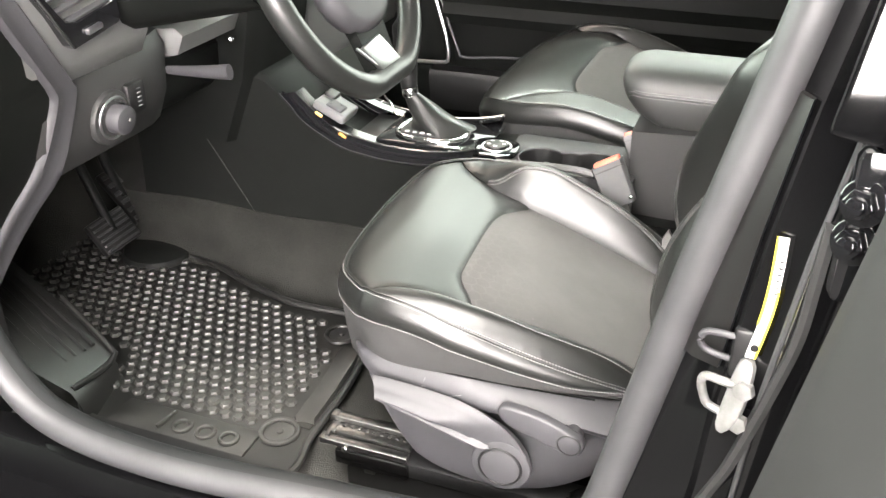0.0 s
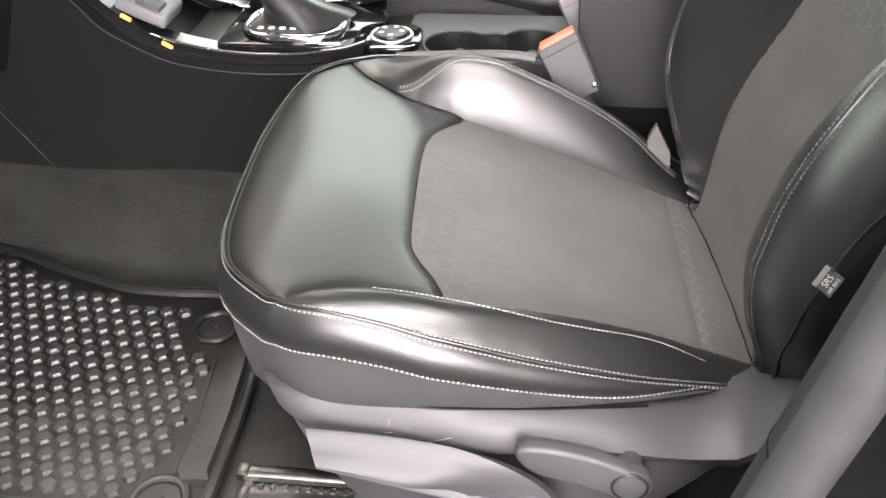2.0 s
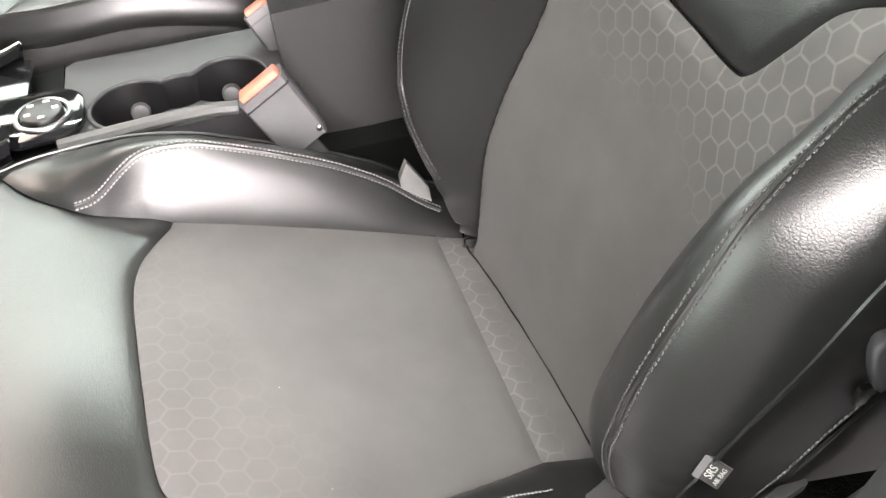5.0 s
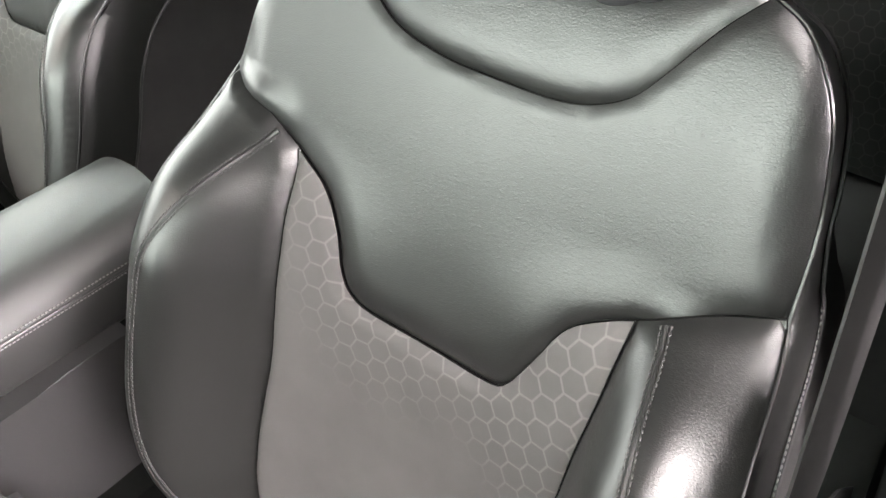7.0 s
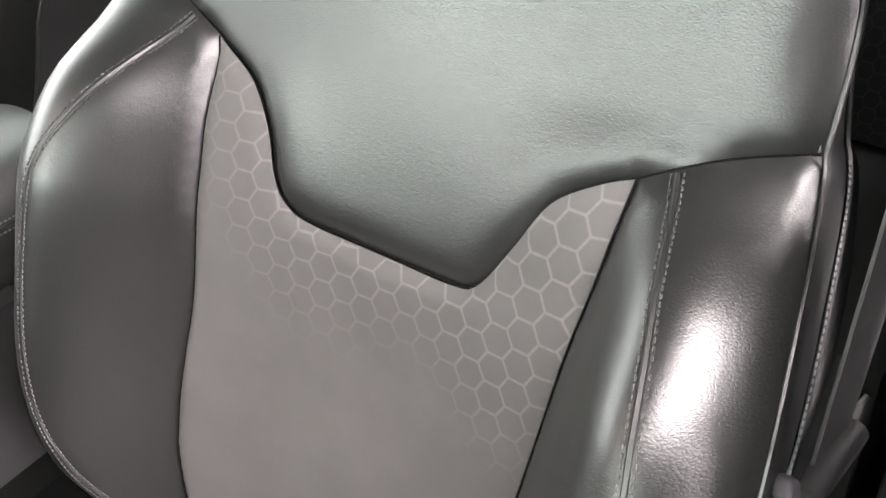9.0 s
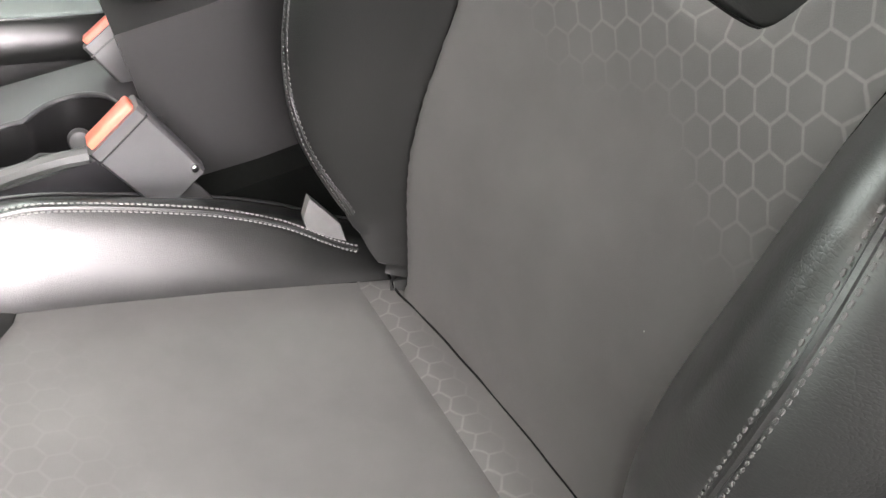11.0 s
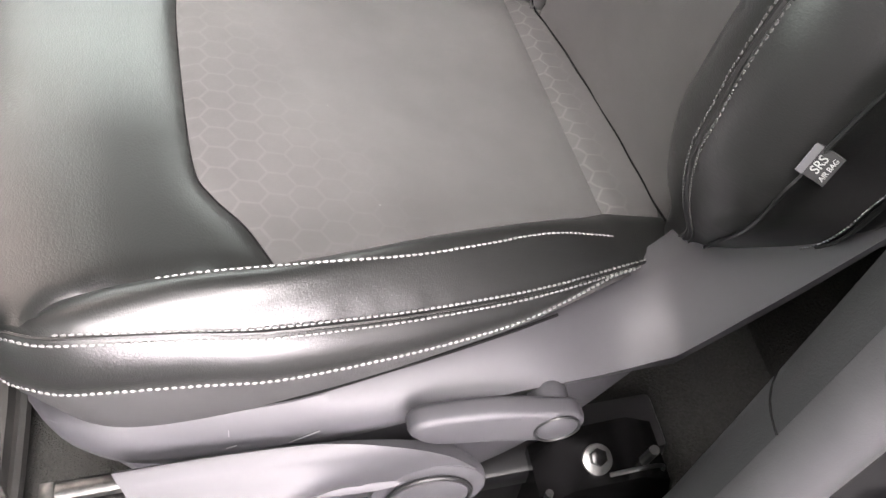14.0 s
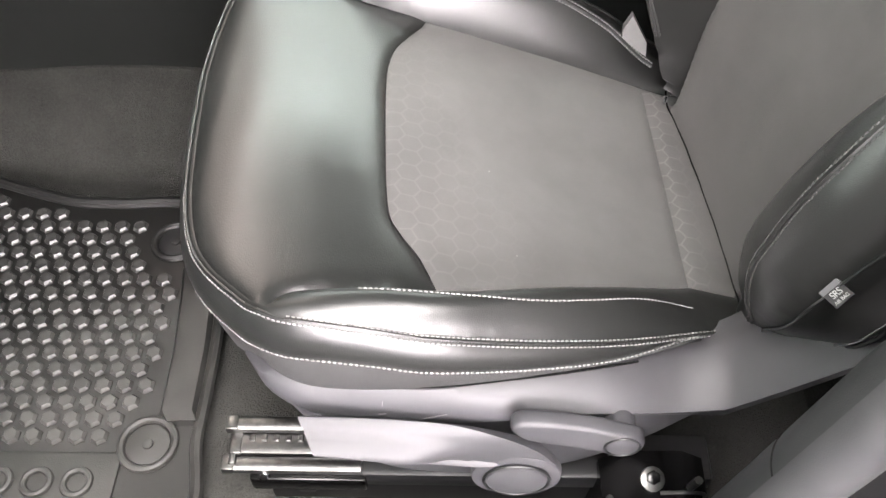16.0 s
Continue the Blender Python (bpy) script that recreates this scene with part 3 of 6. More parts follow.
def build_seat(name, label, turn, levers, recline=0.0, pitch=0.0):
    seat = thing(name, turn @ Vector((-0.2, 1.28, 0.0)), label, "car seat", "front seats")

    upright = turn @ Matrix.Translation((recline, 0, 0))
    if pitch:
        level = Matrix()
        level[2][0], level[2][3] = pitch, 0.5 * pitch
        turn = turn @ level
    spot = [turn]

    def put(nm, bm, mat, lab="", under=None, kind="", smooth=True):
        bmesh.ops.transform(bm, matrix=spot[0], verts=bm.verts)
        return part(nm, bm, mat, under or seat, lab, smooth, kind)

    # --- cushion panels
    ins_front = spline([(-0.266, 1.052), (-0.285, 1.092), (-0.306, 1.12), (-0.318, 1.15), (-0.327, 1.244), (-0.333, 1.35),
                        (-0.328, 1.398), (-0.315, 1.43), (-0.296, 1.466)], 0.006)
    ins_in = polyline([(-0.296, 1.466), (-0.142, 1.468), (-0.022, 1.468)], 0.008)
    ins_rear = polyline([(-0.022, 1.468), (-0.014, 1.137)], 0.008)
    ins_out = spline([(-0.014, 1.137), (-0.143, 1.094), (-0.266, 1.052)], 0.008)

    def cushion_print(q):
        reach = 0.13 + 0.11 * smooth01((1.32 - q[:, 1]) / 0.25)
        f = smooth01(1 - (q[:, 0] + 0.335) / reach) * smooth01(1.2 - (q[:, 1] - 1.05) / 0.5)
        return np.clip(0.18 * f, 0, 1)
    insert = np.concatenate([ins_front[:-1], ins_in[:-1], ins_rear[:-1], ins_out[:-1]])
    put("cushion_insert", panel_bm(insert, cushion_surface, 0.009, 0.010, 0.004, cushion_print), FABRIC, "grey cloth insert with a printed honeycomb")
    strip = np.concatenate([ins_rear[::-1][:-1], polyline([(-0.022, 1.468), (0.07, 1.468)], 0.008)[:-1],
                            polyline([(0.07, 1.468), (0.07, 1.137)], 0.008)[:-1], polyline([(0.07, 1.137), (-0.014, 1.137)], 0.008)[:-1]])
    put("cushion_rear_strip", panel_bm(strip, cushion_surface, 0.009, 0.010, 0.005, lambda q: 0.36 * smooth01((0.02 - q[:, 0]) / 0.03)), FABRIC, "grey cloth strip with a printed honeycomb")
    rim = spline(RIM, 0.008)
    rim_in = spline(RIM_IN, 0.010)
    k = int(np.argmin(np.abs(rim[:, 0] + 0.414) + np.abs(rim[:, 1] - 1.010)))
    seam_out = spline([(rim[k][0], rim[k][1]), (-0.40, 1.030), (-0.37, 1.037), (-0.32, 1.042), (-0.266, 1.052)], 0.007)
    seam_in = spline([(-0.296, 1.466), (-0.34, 1.472), (-0.387, 1.486), (-0.43, 1.52), (-0.465, 1.563)], 0.007)
    nose = np.concatenate([rim[k:-1], seam_in[::-1][:-1], ins_front[::-1][:-1], seam_out[::-1][:-1]])
    put("cushion_front_panel", panel_bm(nose, cushion_surface, 0.007, 0.026, 0.0052), LEATHER, "black grained leather")
    rear_out = polyline([(-0.014, 1.137), (0.07, 1.137), (0.07, 1.103), (0.045, 1.094)], 0.01)
    bol = np.concatenate([rim[:k], seam_out[:-1], ins_out[::-1][:-1], rear_out[:-1]])
    put("cushion_bolster", panel_bm(bol, cushion_surface, 0.007, 0.006, 0.0015), LEATHER, "black leather bolster on the door side")
    bol2 = np.concatenate([seam_in[:-1], rim_in[:-1], polyline([(0.03, 1.55), (0.07, 1.53), (0.07, 1.468), (-0.022, 1.468)], 0.01)[:-1], ins_in[::-1][:-1]])
    put("cushion_bolster", panel_bm(bol2, cushion_surface, 0.006, 0.008, 0.003), LEATHER, "black leather bolster on the console side")

    # --- bands below the rim
    whole = np.concatenate([rim, rim_in[1:]])
    t = np.gradient(whole, axis=0)
    nrm = np.stack([t[:, 1], -t[:, 0]], 1)
    nrm /= np.linalg.norm(nrm, axis=1)[:, None]
    if (nrm[len(nrm) // 2] @ np.array([-1.0, 0.0])) < 0:
        nrm = -nrm
    ze = cushion_height(whole[:, 0], whole[:, 1]) - 0.0015
    left = smooth01((1.2 - whole[:, 1]) / 0.1)
    drop = 0.046 * (1 - left) + left * lut(whole[:, 0], [-0.5, -0.44, -0.36, -0.28, -0.2, -0.12, -0.06, -0.03], [0.046, 0.048, 0.044, 0.040, 0.033, 0.024, 0.010, 0.002])
    low = 0.19 * (1 - left) + left * lut(whole[:, 0], [-0.5, -0.47, -0.437, -0.374, -0.283, -0.2, -0.12, -0.03], [0.20, 0.24, 0.268, 0.266, 0.268, 0.258, 0.252, 0.246])
    low = np.minimum(low, ze - drop - 0.006)
    ring = lambda out, z: np.column_stack([whole + nrm * np.asarray(out)[..., None], z])
    one = np.ones(len(whole))
    w = np.clip(drop / 0.04, 0, 1)
    rings = [ring(-0.005 * one, ze + 0.0015), ring(-0.001 * one, ze + 0.001)]
    for th in np.linspace(0.12, 1.0, 9):
        rings.append(ring(0.0125 * w * np.sin(th * 2.3) + 0.0005, ze - drop * th ** 1.15))
    put("cushion_side_band", loft(rings, False), LEATHER, "black leather side band")
    rings2 = [ring(0.0088 * w, ze - drop + 0.001), ring(0.0085 * w, ze - drop - 0.005), ring(0.004 * one, (ze - drop) * 0.5 + low * 0.5), ring(-0.004 * one, low), ring(-0.02 * one, low - 0.03)]
    put("cushion_skirt", loft(rings2, False), SIDECLOTH, "black cloth skirt under the leather band")
    put("piping", tube(ring(0.0008 * one, ze + 0.0024), 0.0013, 6), LEATHER, "thin leather piping along the cushion rim")

    def sew(path, normals, thread=THREAD):
        put("stitching", stitch_bm(path, normals), thread, "row of grey thread stitches")
    out3 = np.column_stack([nrm, 0.8 * one])
    m = (whole[:, 1] < 1.19)
    sew(ring(0.0125 * w * math.sin(0.04 * 2.3) + 0.0018, ze - 0.035 * drop)[m], out3[m])
    sew(ring(0.0125 * w * math.sin(0.93 * 2.3) + 0.001, ze - 0.93 ** 1.15 * drop)[m], np.column_stack([nrm, 0.2 * one])[m])
    m2 = m & (whole[:, 0] > -0.40)
    P, N = on_cushion(whole[m2] - 0.0016 * nrm[m2])
    sew(P, N)
    P, N = on_cushion(spline([(-0.335, 1.030), (-0.25, 1.036), (-0.186, 1.047), (-0.131, 1.064), (-0.083, 1.082), (-0.02, 1.10)], 0.006))
    sew(P, N)
    ridge = spline([(-0.385, 1.489), (-0.365, 1.489), (-0.335, 1.495), (-0.293, 1.503), (-0.21, 1.505), (-0.144, 1.504), (-0.075, 1.502), (-0.01, 1.495)], 0.005)
    P, N = on_cushion(ridge)
    sew(side_step(P, N, 0.0036), N)
    sew(side_step(P, N, -0.0036), N)
    put("seam_welt", tube(P - 0.0006 * N / np.linalg.norm(N, axis=1)[:, None], 0.0022, 6), LEATHER)

    # --- backrest panels
    spot[0] = upright
    vee = spline([(0.196, 0.517), (0.161, 0.494), (0.123, 0.47), (0.102, 0.438), (0.092, 0.404), (0.08, 0.386), (0.055, 0.376), (-0.02, 0.371),
                  (-0.069, 0.370), (-0.089, 0.377), (-0.11, 0.41), (-0.13, 0.445), (-0.157, 0.464), (-0.178, 0.473)], 0.006)
    vee_in = polyline([(0.262, 0.545), (0.236, 0.531), (0.196, 0.517)], 0.006)
    vee_out = spline([(-0.178, 0.473), (-0.219, 0.493), (-0.268, 0.508)], 0.006)
    kin = int(np.argmin(np.hypot(vee[:, 0] - 0.161, vee[:, 1] - 0.494)))
    seam_l = spline([(-0.178, 0.473), (-0.172, 0.417), (-0.161, 0.35), (-0.146, 0.25), (-0.139, 0.17), (-0.140, 0.06), (-0.148, -0.03)], 0.005)
    seam_r = spline([tuple(vee[kin]), (0.155, 0.46), (0.158, 0.34), (0.168, 0.225), (0.173, 0.13), (0.173, 0.04), (0.172, -0.03)], 0.005)

    def back_print(q):
        d = np.minimum.reduce([np.hypot(q[:, 0] - p[0], q[:, 1] - p[1]) for p in vee[::3]])
        side = 1 - 0.15 * smooth01((q[:, 0] + 0.05) / 0.15)
        drift = 0.015 * np.sin(q[:, 0] * 31) + 0.04 * smooth01((-q[:, 0] - 0.03) / 0.1)
        return np.clip(0.5 * side * smooth01(1 - (d - 0.012 - drift) / 0.085), 0, 1)
    bi = np.concatenate([vee[kin:-1], seam_l[:-1], polyline([(-0.148, -0.03), (0.172, -0.03)], 0.01)[:-1], seam_r[::-1][:-1]])
    put("backrest_insert", panel_bm(bi, back_surface, 0.007, 0.013, 0.006, back_print), FABRIC, "grey cloth insert with a printed honeycomb")
    rim_l = spline([(-0.268, 0.508), (-0.28, 0.463), (-0.29, 0.407), (-0.296, 0.345), (-0.294, 0.28), (-0.282, 0.20), (-0.262, 0.14), (-0.211, 0.065), (-0.172, 0.0), (-0.148, -0.03)], 0.008)
    bl = np.concatenate([vee_out[:-1], rim_l[:-1], seam_l[::-1][:-1]])
    put("backrest_bolster", panel_bm(bl, back_surface, 0.007, 0.010, 0.009), LEATHER, "black leather bolster on the door side")
    rim_r = spline([(0.262, 0.545), (0.277, 0.49), (0.289, 0.42), (0.295, 0.33), (0.290, 0.23), (0.272, 0.14), (0.228, 0.06), (0.185, 0.0), (0.172, -0.03)], 0.008)
    br = np.concatenate([rim_r[:-1], seam_r[::-1][:-1], vee[:kin + 1][::-1][:-1], vee_in[::-1][:-1]])
    put("backrest_bolster", panel_bm(br, back_surface, 0.007, 0.010, 0.009), LEATHER, "black leather bolster on the console side")
    neck = spline([(0.152, 0.702), (0.137, 0.683), (0.123, 0.665), (0.104, 0.646), (0.07, 0.621), (0.024, 0.608), (-0.028, 0.603), (-0.076, 0.601), (-0.106, 0.605), (-0.133, 0.617), (-0.152, 0.637), (-0.18, 0.673), (-0.202, 0.695)], 0.007)
    sh_l = spline([(-0.202, 0.695), (-0.223, 0.684), (-0.240, 0.664), (-0.255, 0.632), (-0.264, 0.585), (-0.267, 0.55), (-0.268, 0.508)], 0.008)
    sh_r = spline([(0.152, 0.702), (0.186, 0.664), (0.217, 0.628), (0.241, 0.595), (0.255, 0.568), (0.262, 0.545)], 0.008)
    up = np.concatenate([vee_in[:-1], vee[:-1], vee_out[:-1], sh_l[::-1][:-1], neck[::-1][:-1], sh_r[:-1]])
    put("backrest_upper_panel", panel_bm(up, back_surface, 0.007, lambda q: 0.007 + 0.027 * smooth01((0.56 - q[:, 1]) / 0.06), lambda q: 0.0025 + 0.0075 * smooth01((0.56 - q[:, 1]) / 0.06)), LEATHER, "black grained leather shoulder panel")
    crown = spline([(-0.202, 0.695), (-0.15, 0.735), (-0.07, 0.76), (0.02, 0.768), (0.10, 0.748), (0.152, 0.702)], 0.008)
    top = np.concatenate([neck[:-1], crown[:-1]])
    put("backrest_top_panel", panel_bm(top, back_surface, 0.007, 0.03, 0.006), LEATHER, "black leather panel below the headrest")

    # --- dark cords deep in the seams
    for nm, line, surf, deep in (("vee", np.concatenate([vee_in[:-1], vee[:-1], vee_out]), back_surface, 0.0085), ("l", seam_l, back_surface, 0.0055), ("r", seam_r, back_surface, 0.0055),
                                 ("f", ins_front, cushion_surface, 0.0045), ("i", ins_in, cushion_surface, 0.0035), ("n", neck, back_surface, 0.0035)):
        spot[0] = turn if surf is cushion_surface else upright
        put("dark_seam_line", tube(surf(np.array(line), np.full(len(line), deep + 0.0008)), 0.0010, 6), SEAMBLACK)

    # black tube as painted shade in the crease where the backrest meets the cushion
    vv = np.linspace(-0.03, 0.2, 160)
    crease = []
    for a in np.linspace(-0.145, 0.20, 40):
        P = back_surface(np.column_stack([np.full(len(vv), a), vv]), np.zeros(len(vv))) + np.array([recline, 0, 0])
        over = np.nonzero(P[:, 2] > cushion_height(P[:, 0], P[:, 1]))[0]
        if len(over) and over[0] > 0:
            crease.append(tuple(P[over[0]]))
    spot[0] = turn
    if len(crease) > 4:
        put("dark_seam_line", tube(spline(crease[::3], 0.008), 0.0012, 6), SEAMBLACK, "black line painting the crease shade between cushion and backrest")

    # --- sides and back of the backrest
    spot[0] = upright
    loop = np.concatenate([rim_l[::-1][:-1], sh_l[::-1][:-1], crown[:-1], sh_r[:-1], rim_r[:-1]])
    tt = np.gradient(loop, axis=0)
    on = np.stack([-tt[:, 1], tt[:, 0]], 1)
    on /= np.linalg.norm(on, axis=1)[:, None]
    if on[10][0] > 0:
        on = -on
    h0 = back_height(loop[:, 0], loop[:, 1]) - 0.009
    tuck_in = 0.16 * smooth01((loop[:, 1] - 0.48) / 0.08)
    bring = lambda out, h: back_point(loop + on * (out - tuck_in * np.clip(h0 - h, 0, 1))[:, None], h)
    put("backrest_side", loft([bring(-0.003, h0 + 0.001), bring(0.001, h0 - 0.003), bring(0.003, h0 - 0.02), bring(0.003, h0 - 0.055), bring(0.002, h0 - 0.075)], False), LEATHER, "black leather side strip of the backrest")
    hb = np.full(len(loop), -0.19) + 0.4 * np.minimum(h0, 0)
    put("backrest_shell", loft([bring(0.002, h0 - 0.075), bring(-0.002, h0 - 0.085), bring(-0.004, hb + 0.02), bring(-0.01, hb), bring(-0.10, hb - 0.012)], False), SIDECLOTH, "black cloth back of the seat")
    put("piping", tube(bring(0.004, h0 - 0.076), 0.002, 6), LEATHER, "second piping where leather meets the cloth back")
    put("piping", tube(bring(0.001, h0 + 0.002), 0.0015, 6), LEATHER, "thin leather piping along the backrest rim")
    mid = int(len(rim_l) - 1)
    side_p = bring(0.0045, h0 - 0.066)[:mid]
    sew(side_p, (on @ np.array([np.array(BK_L), np.array(BK_W)]))[:mid])
    line = spline([(-0.203, 0.484), (-0.220, 0.44), (-0.234, 0.40), (-0.243, 0.36), (-0.247, 0.32), (-0.247, 0.28), (-0.244, 0.24), (-0.238, 0.19), (-0.219, 0.10), (-0.18, 0.03)], 0.005)
    P, N = on_back(line)
    sew(side_step(P, N, 0.0036), N, THREAD_DARK)
    sew(side_step(P, N, -0.0036), N, THREAD_DARK)
    put("seam_welt", tube(P - 0.0008 * N / np.linalg.norm(N, axis=1)[:, None], 0.0022, 6), LEATHER)
    line = spline([(0.179, 0.506), (0.204, 0.472), (0.229, 0.429), (0.249, 0.388), (0.257, 0.342), (0.262, 0.28), (0.257, 0.21), (0.24, 0.14), (0.20, 0.06)], 0.005)
    P, N = on_back(line)
    sew(side_step(P, N, 0.0036), N, THREAD_DARK)
    sew(side_step(P, N, -0.0036), N, THREAD_DARK)
    put("seam_welt", tube(P - 0.0008 * N / np.linalg.norm(N, axis=1)[:, None], 0.0022, 6), LEATHER)

    # --- headrest with its posts
    bm = bmesh.new()
    c = back_point(np.array([[-0.01, 0.875]]), np.array([-0.05]))[0]
    bmesh.ops.create_uvsphere(bm, u_segments=28, v_segments=18, radius=1)
    for v in bm.verts:
        v.co = Vector([math.copysign(abs(x) ** 0.55, x) for x in v.co])
    basis = Matrix((tuple(BK_L), tuple(BK_W), tuple(BK_N))).transposed().to_4x4()
    bmesh.ops.scale(bm, vec=(0.15, 0.115, 0.055), verts=bm.verts)
    bmesh.ops.transform(bm, matrix=Matrix.Translation(c) @ basis, verts=bm.verts)
    hr = put("headrest", bm, LEATHER, "black leather headrest")
    for a in (-0.106, 0.09):
        h = float(back_height(np.array([a]), np.array([0.690]))[0])
        p = back_point(np.array([[a, 0.690], [a, 0.93]]), np.array([h + 0.004, h - 0.004]))
        put("headrest_post", tube(polyline(p + np.array([0.03 * np.array(BK_W) - 0.012 * np.array(BK_N), 0 * np.array(BK_W)]), 0.02), 0.007, 12, up=(0, 1, 0)), CHROME, "", hr)
        bm = merge(disc(p[0] + 0.004 * np.array(BK_W), tuple(0.75 * np.array(BK_W) + 0.65 * np.array(BK_N)), 0.027, 0.020, 36, 0.008), disc(p[0] + 0.004 * np.array(BK_W) - 0.024 * np.array(BK_L) + 0.006 * np.array(BK_N), tuple(0.75 * np.array(BK_W) + 0.65 * np.array(BK_N)), 0.017, 0.018, 24, 0.006))
        put("headrest_guide", bm, TRIM, "grey plastic post guide")

    # --- moulded side cover
    spot[0] = turn
    xs = np.linspace(-0.458, 0.13, 80)
    zt = lut(xs, [-0.458, -0.44, -0.41, -0.374, -0.283, -0.2, -0.12, -0.04, 0.0, 0.06, 0.13], [0.262, 0.27, 0.272, 0.270, 0.273, 0.263, 0.254, 0.243, 0.256, 0.312, 0.385])
    zb = lut(xs, [-0.458, -0.44, -0.42, -0.40, -0.37, -0.34, -0.28, -0.21, -0.14, -0.06, 0.0, 0.06, 0.13], [0.255, 0.24, 0.205, 0.175, 0.13, 0.098, 0.078, 0.070, 0.085, 0.135, 0.200, 0.256, 0.335])
    yt = lut(xs, [-0.458, -0.437, -0.374, -0.283, -0.2, -0.12, -0.04, 0.06, 0.13], [1.05, 1.022, 1.006, 1.003, 1.018, 1.036, 1.058, 1.068, 1.072])
    yo = lut(xs, [-0.458, -0.43, -0.39, -0.3, -0.2, -0.1, 0.0, 0.13], [1.045, 1.008, 0.992, 0.986, 0.990, 0.998, 1.006, 1.0])
    zc = lut(xs, [-0.458, -0.43, -0.36, -0.24, -0.17, -0.1, -0.05, 0.0], [0.258, 0.245, 0.228, 0.224, 0.226, 0.222, 0.215, 0.21])
    zc = np.minimum(np.maximum(zc, zb + 0.35 * (zt - zb) * 0.3), zt - 0.01)
    row = lambda y, z: np.column_stack([xs, y, z])
    rings = [row(yt + 0.03, zt - 0.012), row(yt + 0.006, zt), row(yt - 0.004, zt - 0.001), row(0.5 * (yt + yo) - 0.004, zt - 0.25 * (zt - zc)), row(yo, zt - 0.65 * (zt - zc)), row(yo + 0.001, zc + 0.004), row(yo + 0.006, zc - 0.001), row(yo + 0.016, zc - 0.004),
             row(yo + 0.018, 0.5 * (zc + zb)), row(yo + 0.016, zb + 0.008), row(yo + 0.02, zb), row(yo + 0.045, zb + 0.004)]
    cover = put("side_cover", loft(rings, False), TRIM, "grey moulded plastic seat side cover, scuffed")
    put("cover_gap", tube(row(yt - 0.0025, zt + 0.0012)[11:52], 0.0013, 6), SEAMBLACK, "dark gap above the side cover", cover)
    if levers:
        flat = Matrix(((1, 0, 0, 0), (0, 0, 1, 0), (0, 1, 0, 0), (0, 0, 0, 1)))  # x, z in plan, thick along y
        bm = disc((-0.194, 0.973, 0.154), (0, 1, 0), 0.0455, 0.013, 48, 0.004)
        # the blade: a ledge that leans outwards, with a sharp tip and a shallow crease along it
        xs3 = np.linspace(0, 1, 48)
        x_in, x_out = -0.399 + 0.243 * xs3, -0.383 + 0.150 * xs3
        z_in = lut(x_in, [-0.40, -0.35, -0.27, -0.21, -0.175, -0.156], [0.2595, 0.258, 0.2495, 0.231, 0.208, 0.180])
        z_out = lut(x_out, [-0.383, -0.35, -0.29, -0.25, -0.233], [0.241, 0.236, 0.2205, 0.199, 0.177])
        fade = smooth01((1 - xs3) / 0.5)
        y_out, y_in = 0.9665 - 0.0205 * fade, 0.968 + 0.009 * fade
        mid = lambda k, sink: np.column_stack([x_in + (x_out - x_in) * k, y_in + (y_out - y_in) * k + 0.4 * sink * fade, z_in + (z_out - z_in) * k - sink * fade])
        blade = loft([np.column_stack([x_in, 0.980 + 0 * xs3, z_in - 0.004]), mid(0.0, 0.0), mid(0.08, -0.0012), mid(0.3, 0.0006), mid(0.45, 0.0018), mid(0.58, 0.0006), mid(0.85, -0.0006), mid(0.97, 0.0), mid(1.0, 0.002),
                      np.column_stack([x_out, y_out + 0.004, z_out - 0.0055]), np.column_stack([x_out, 0.977 + 0 * xs3, z_out - 0.004])], True, True)
        bm = merge(bm, blade)
        lev = put("height_lever", bm, TRIM, "long grey plastic seat height lever")
        put("lever_cap", disc((-0.194, 0.9665, 0.154), (0, 1, 0), 0.031, 0.010, 36, 0.003), TRIM, "round cap on the lever pivot", lev)
        put("lever_ring", torus((-0.194, 0.9635, 0.154), (0, 1, 0), 0.0325, 0.0018, 40, 6), HARD, "dark joint round the cap", lev)
        ol = spline([(-0.203, 0.250), (-0.188, 0.260), (-0.14, 0.254), (-0.098, 0.238), (-0.077, 0.226), (-0.080, 0.205), (-0.10, 0.198), (-0.118, 0.205), (-0.15, 0.216), (-0.188, 0.228)], 0.007, True)
        put("lever_hub", disc((-0.194, 0.987, 0.152), (0, 1, 0), 0.028, 0.03, 24, 0.003), TRIM, "", lev)
        lev = put("recline_lever", prism(ol, Matrix.Translation((0, 0.970, 0)) @ flat, 0.018, 0.0045, 3), TRIM, "short grey plastic backrest lever")
        put("lever_cap", disc((-0.097, 0.9725, 0.219), (0, 1, 0), 0.0155, 0.008, 28, 0.002), TRIM, "round cap on the lever pivot", lev)
        put("lever_ring", torus((-0.097, 0.9695, 0.219), (0, 1, 0), 0.0165, 0.0012, 32, 6), HARD, "dark joint round the cap", lev)
        put("lever_hub", disc((-0.097, 0.992, 0.219), (0, 1, 0), 0.015, 0.02, 20, 0.002), TRIM, "", lev)
        for p0, p1 in (((-0.284, 0.9845, 0.243), (-0.262, 0.9845, 0.252)), ((-0.325, 0.984, 0.252), (-0.318, 0.984, 0.2535)), ((-0.322, 0.989, 0.258), (-0.321, 0.991, 0.263))):
            put("scratch", tube(polyline([p0, p1], 0.01), 0.00035, 5), PALE, "pale scratch in the plastic", cover)

        # airbag tag sewn into the door-side seam
        along = Vector((0.33, 0.0, 0.944)).normalized()
        nn = Vector((-0.25, -0.35, 0.38))
        nn = (nn - along * nn.dot(along)).normalized()
        outw = nn.cross(along).normalized()
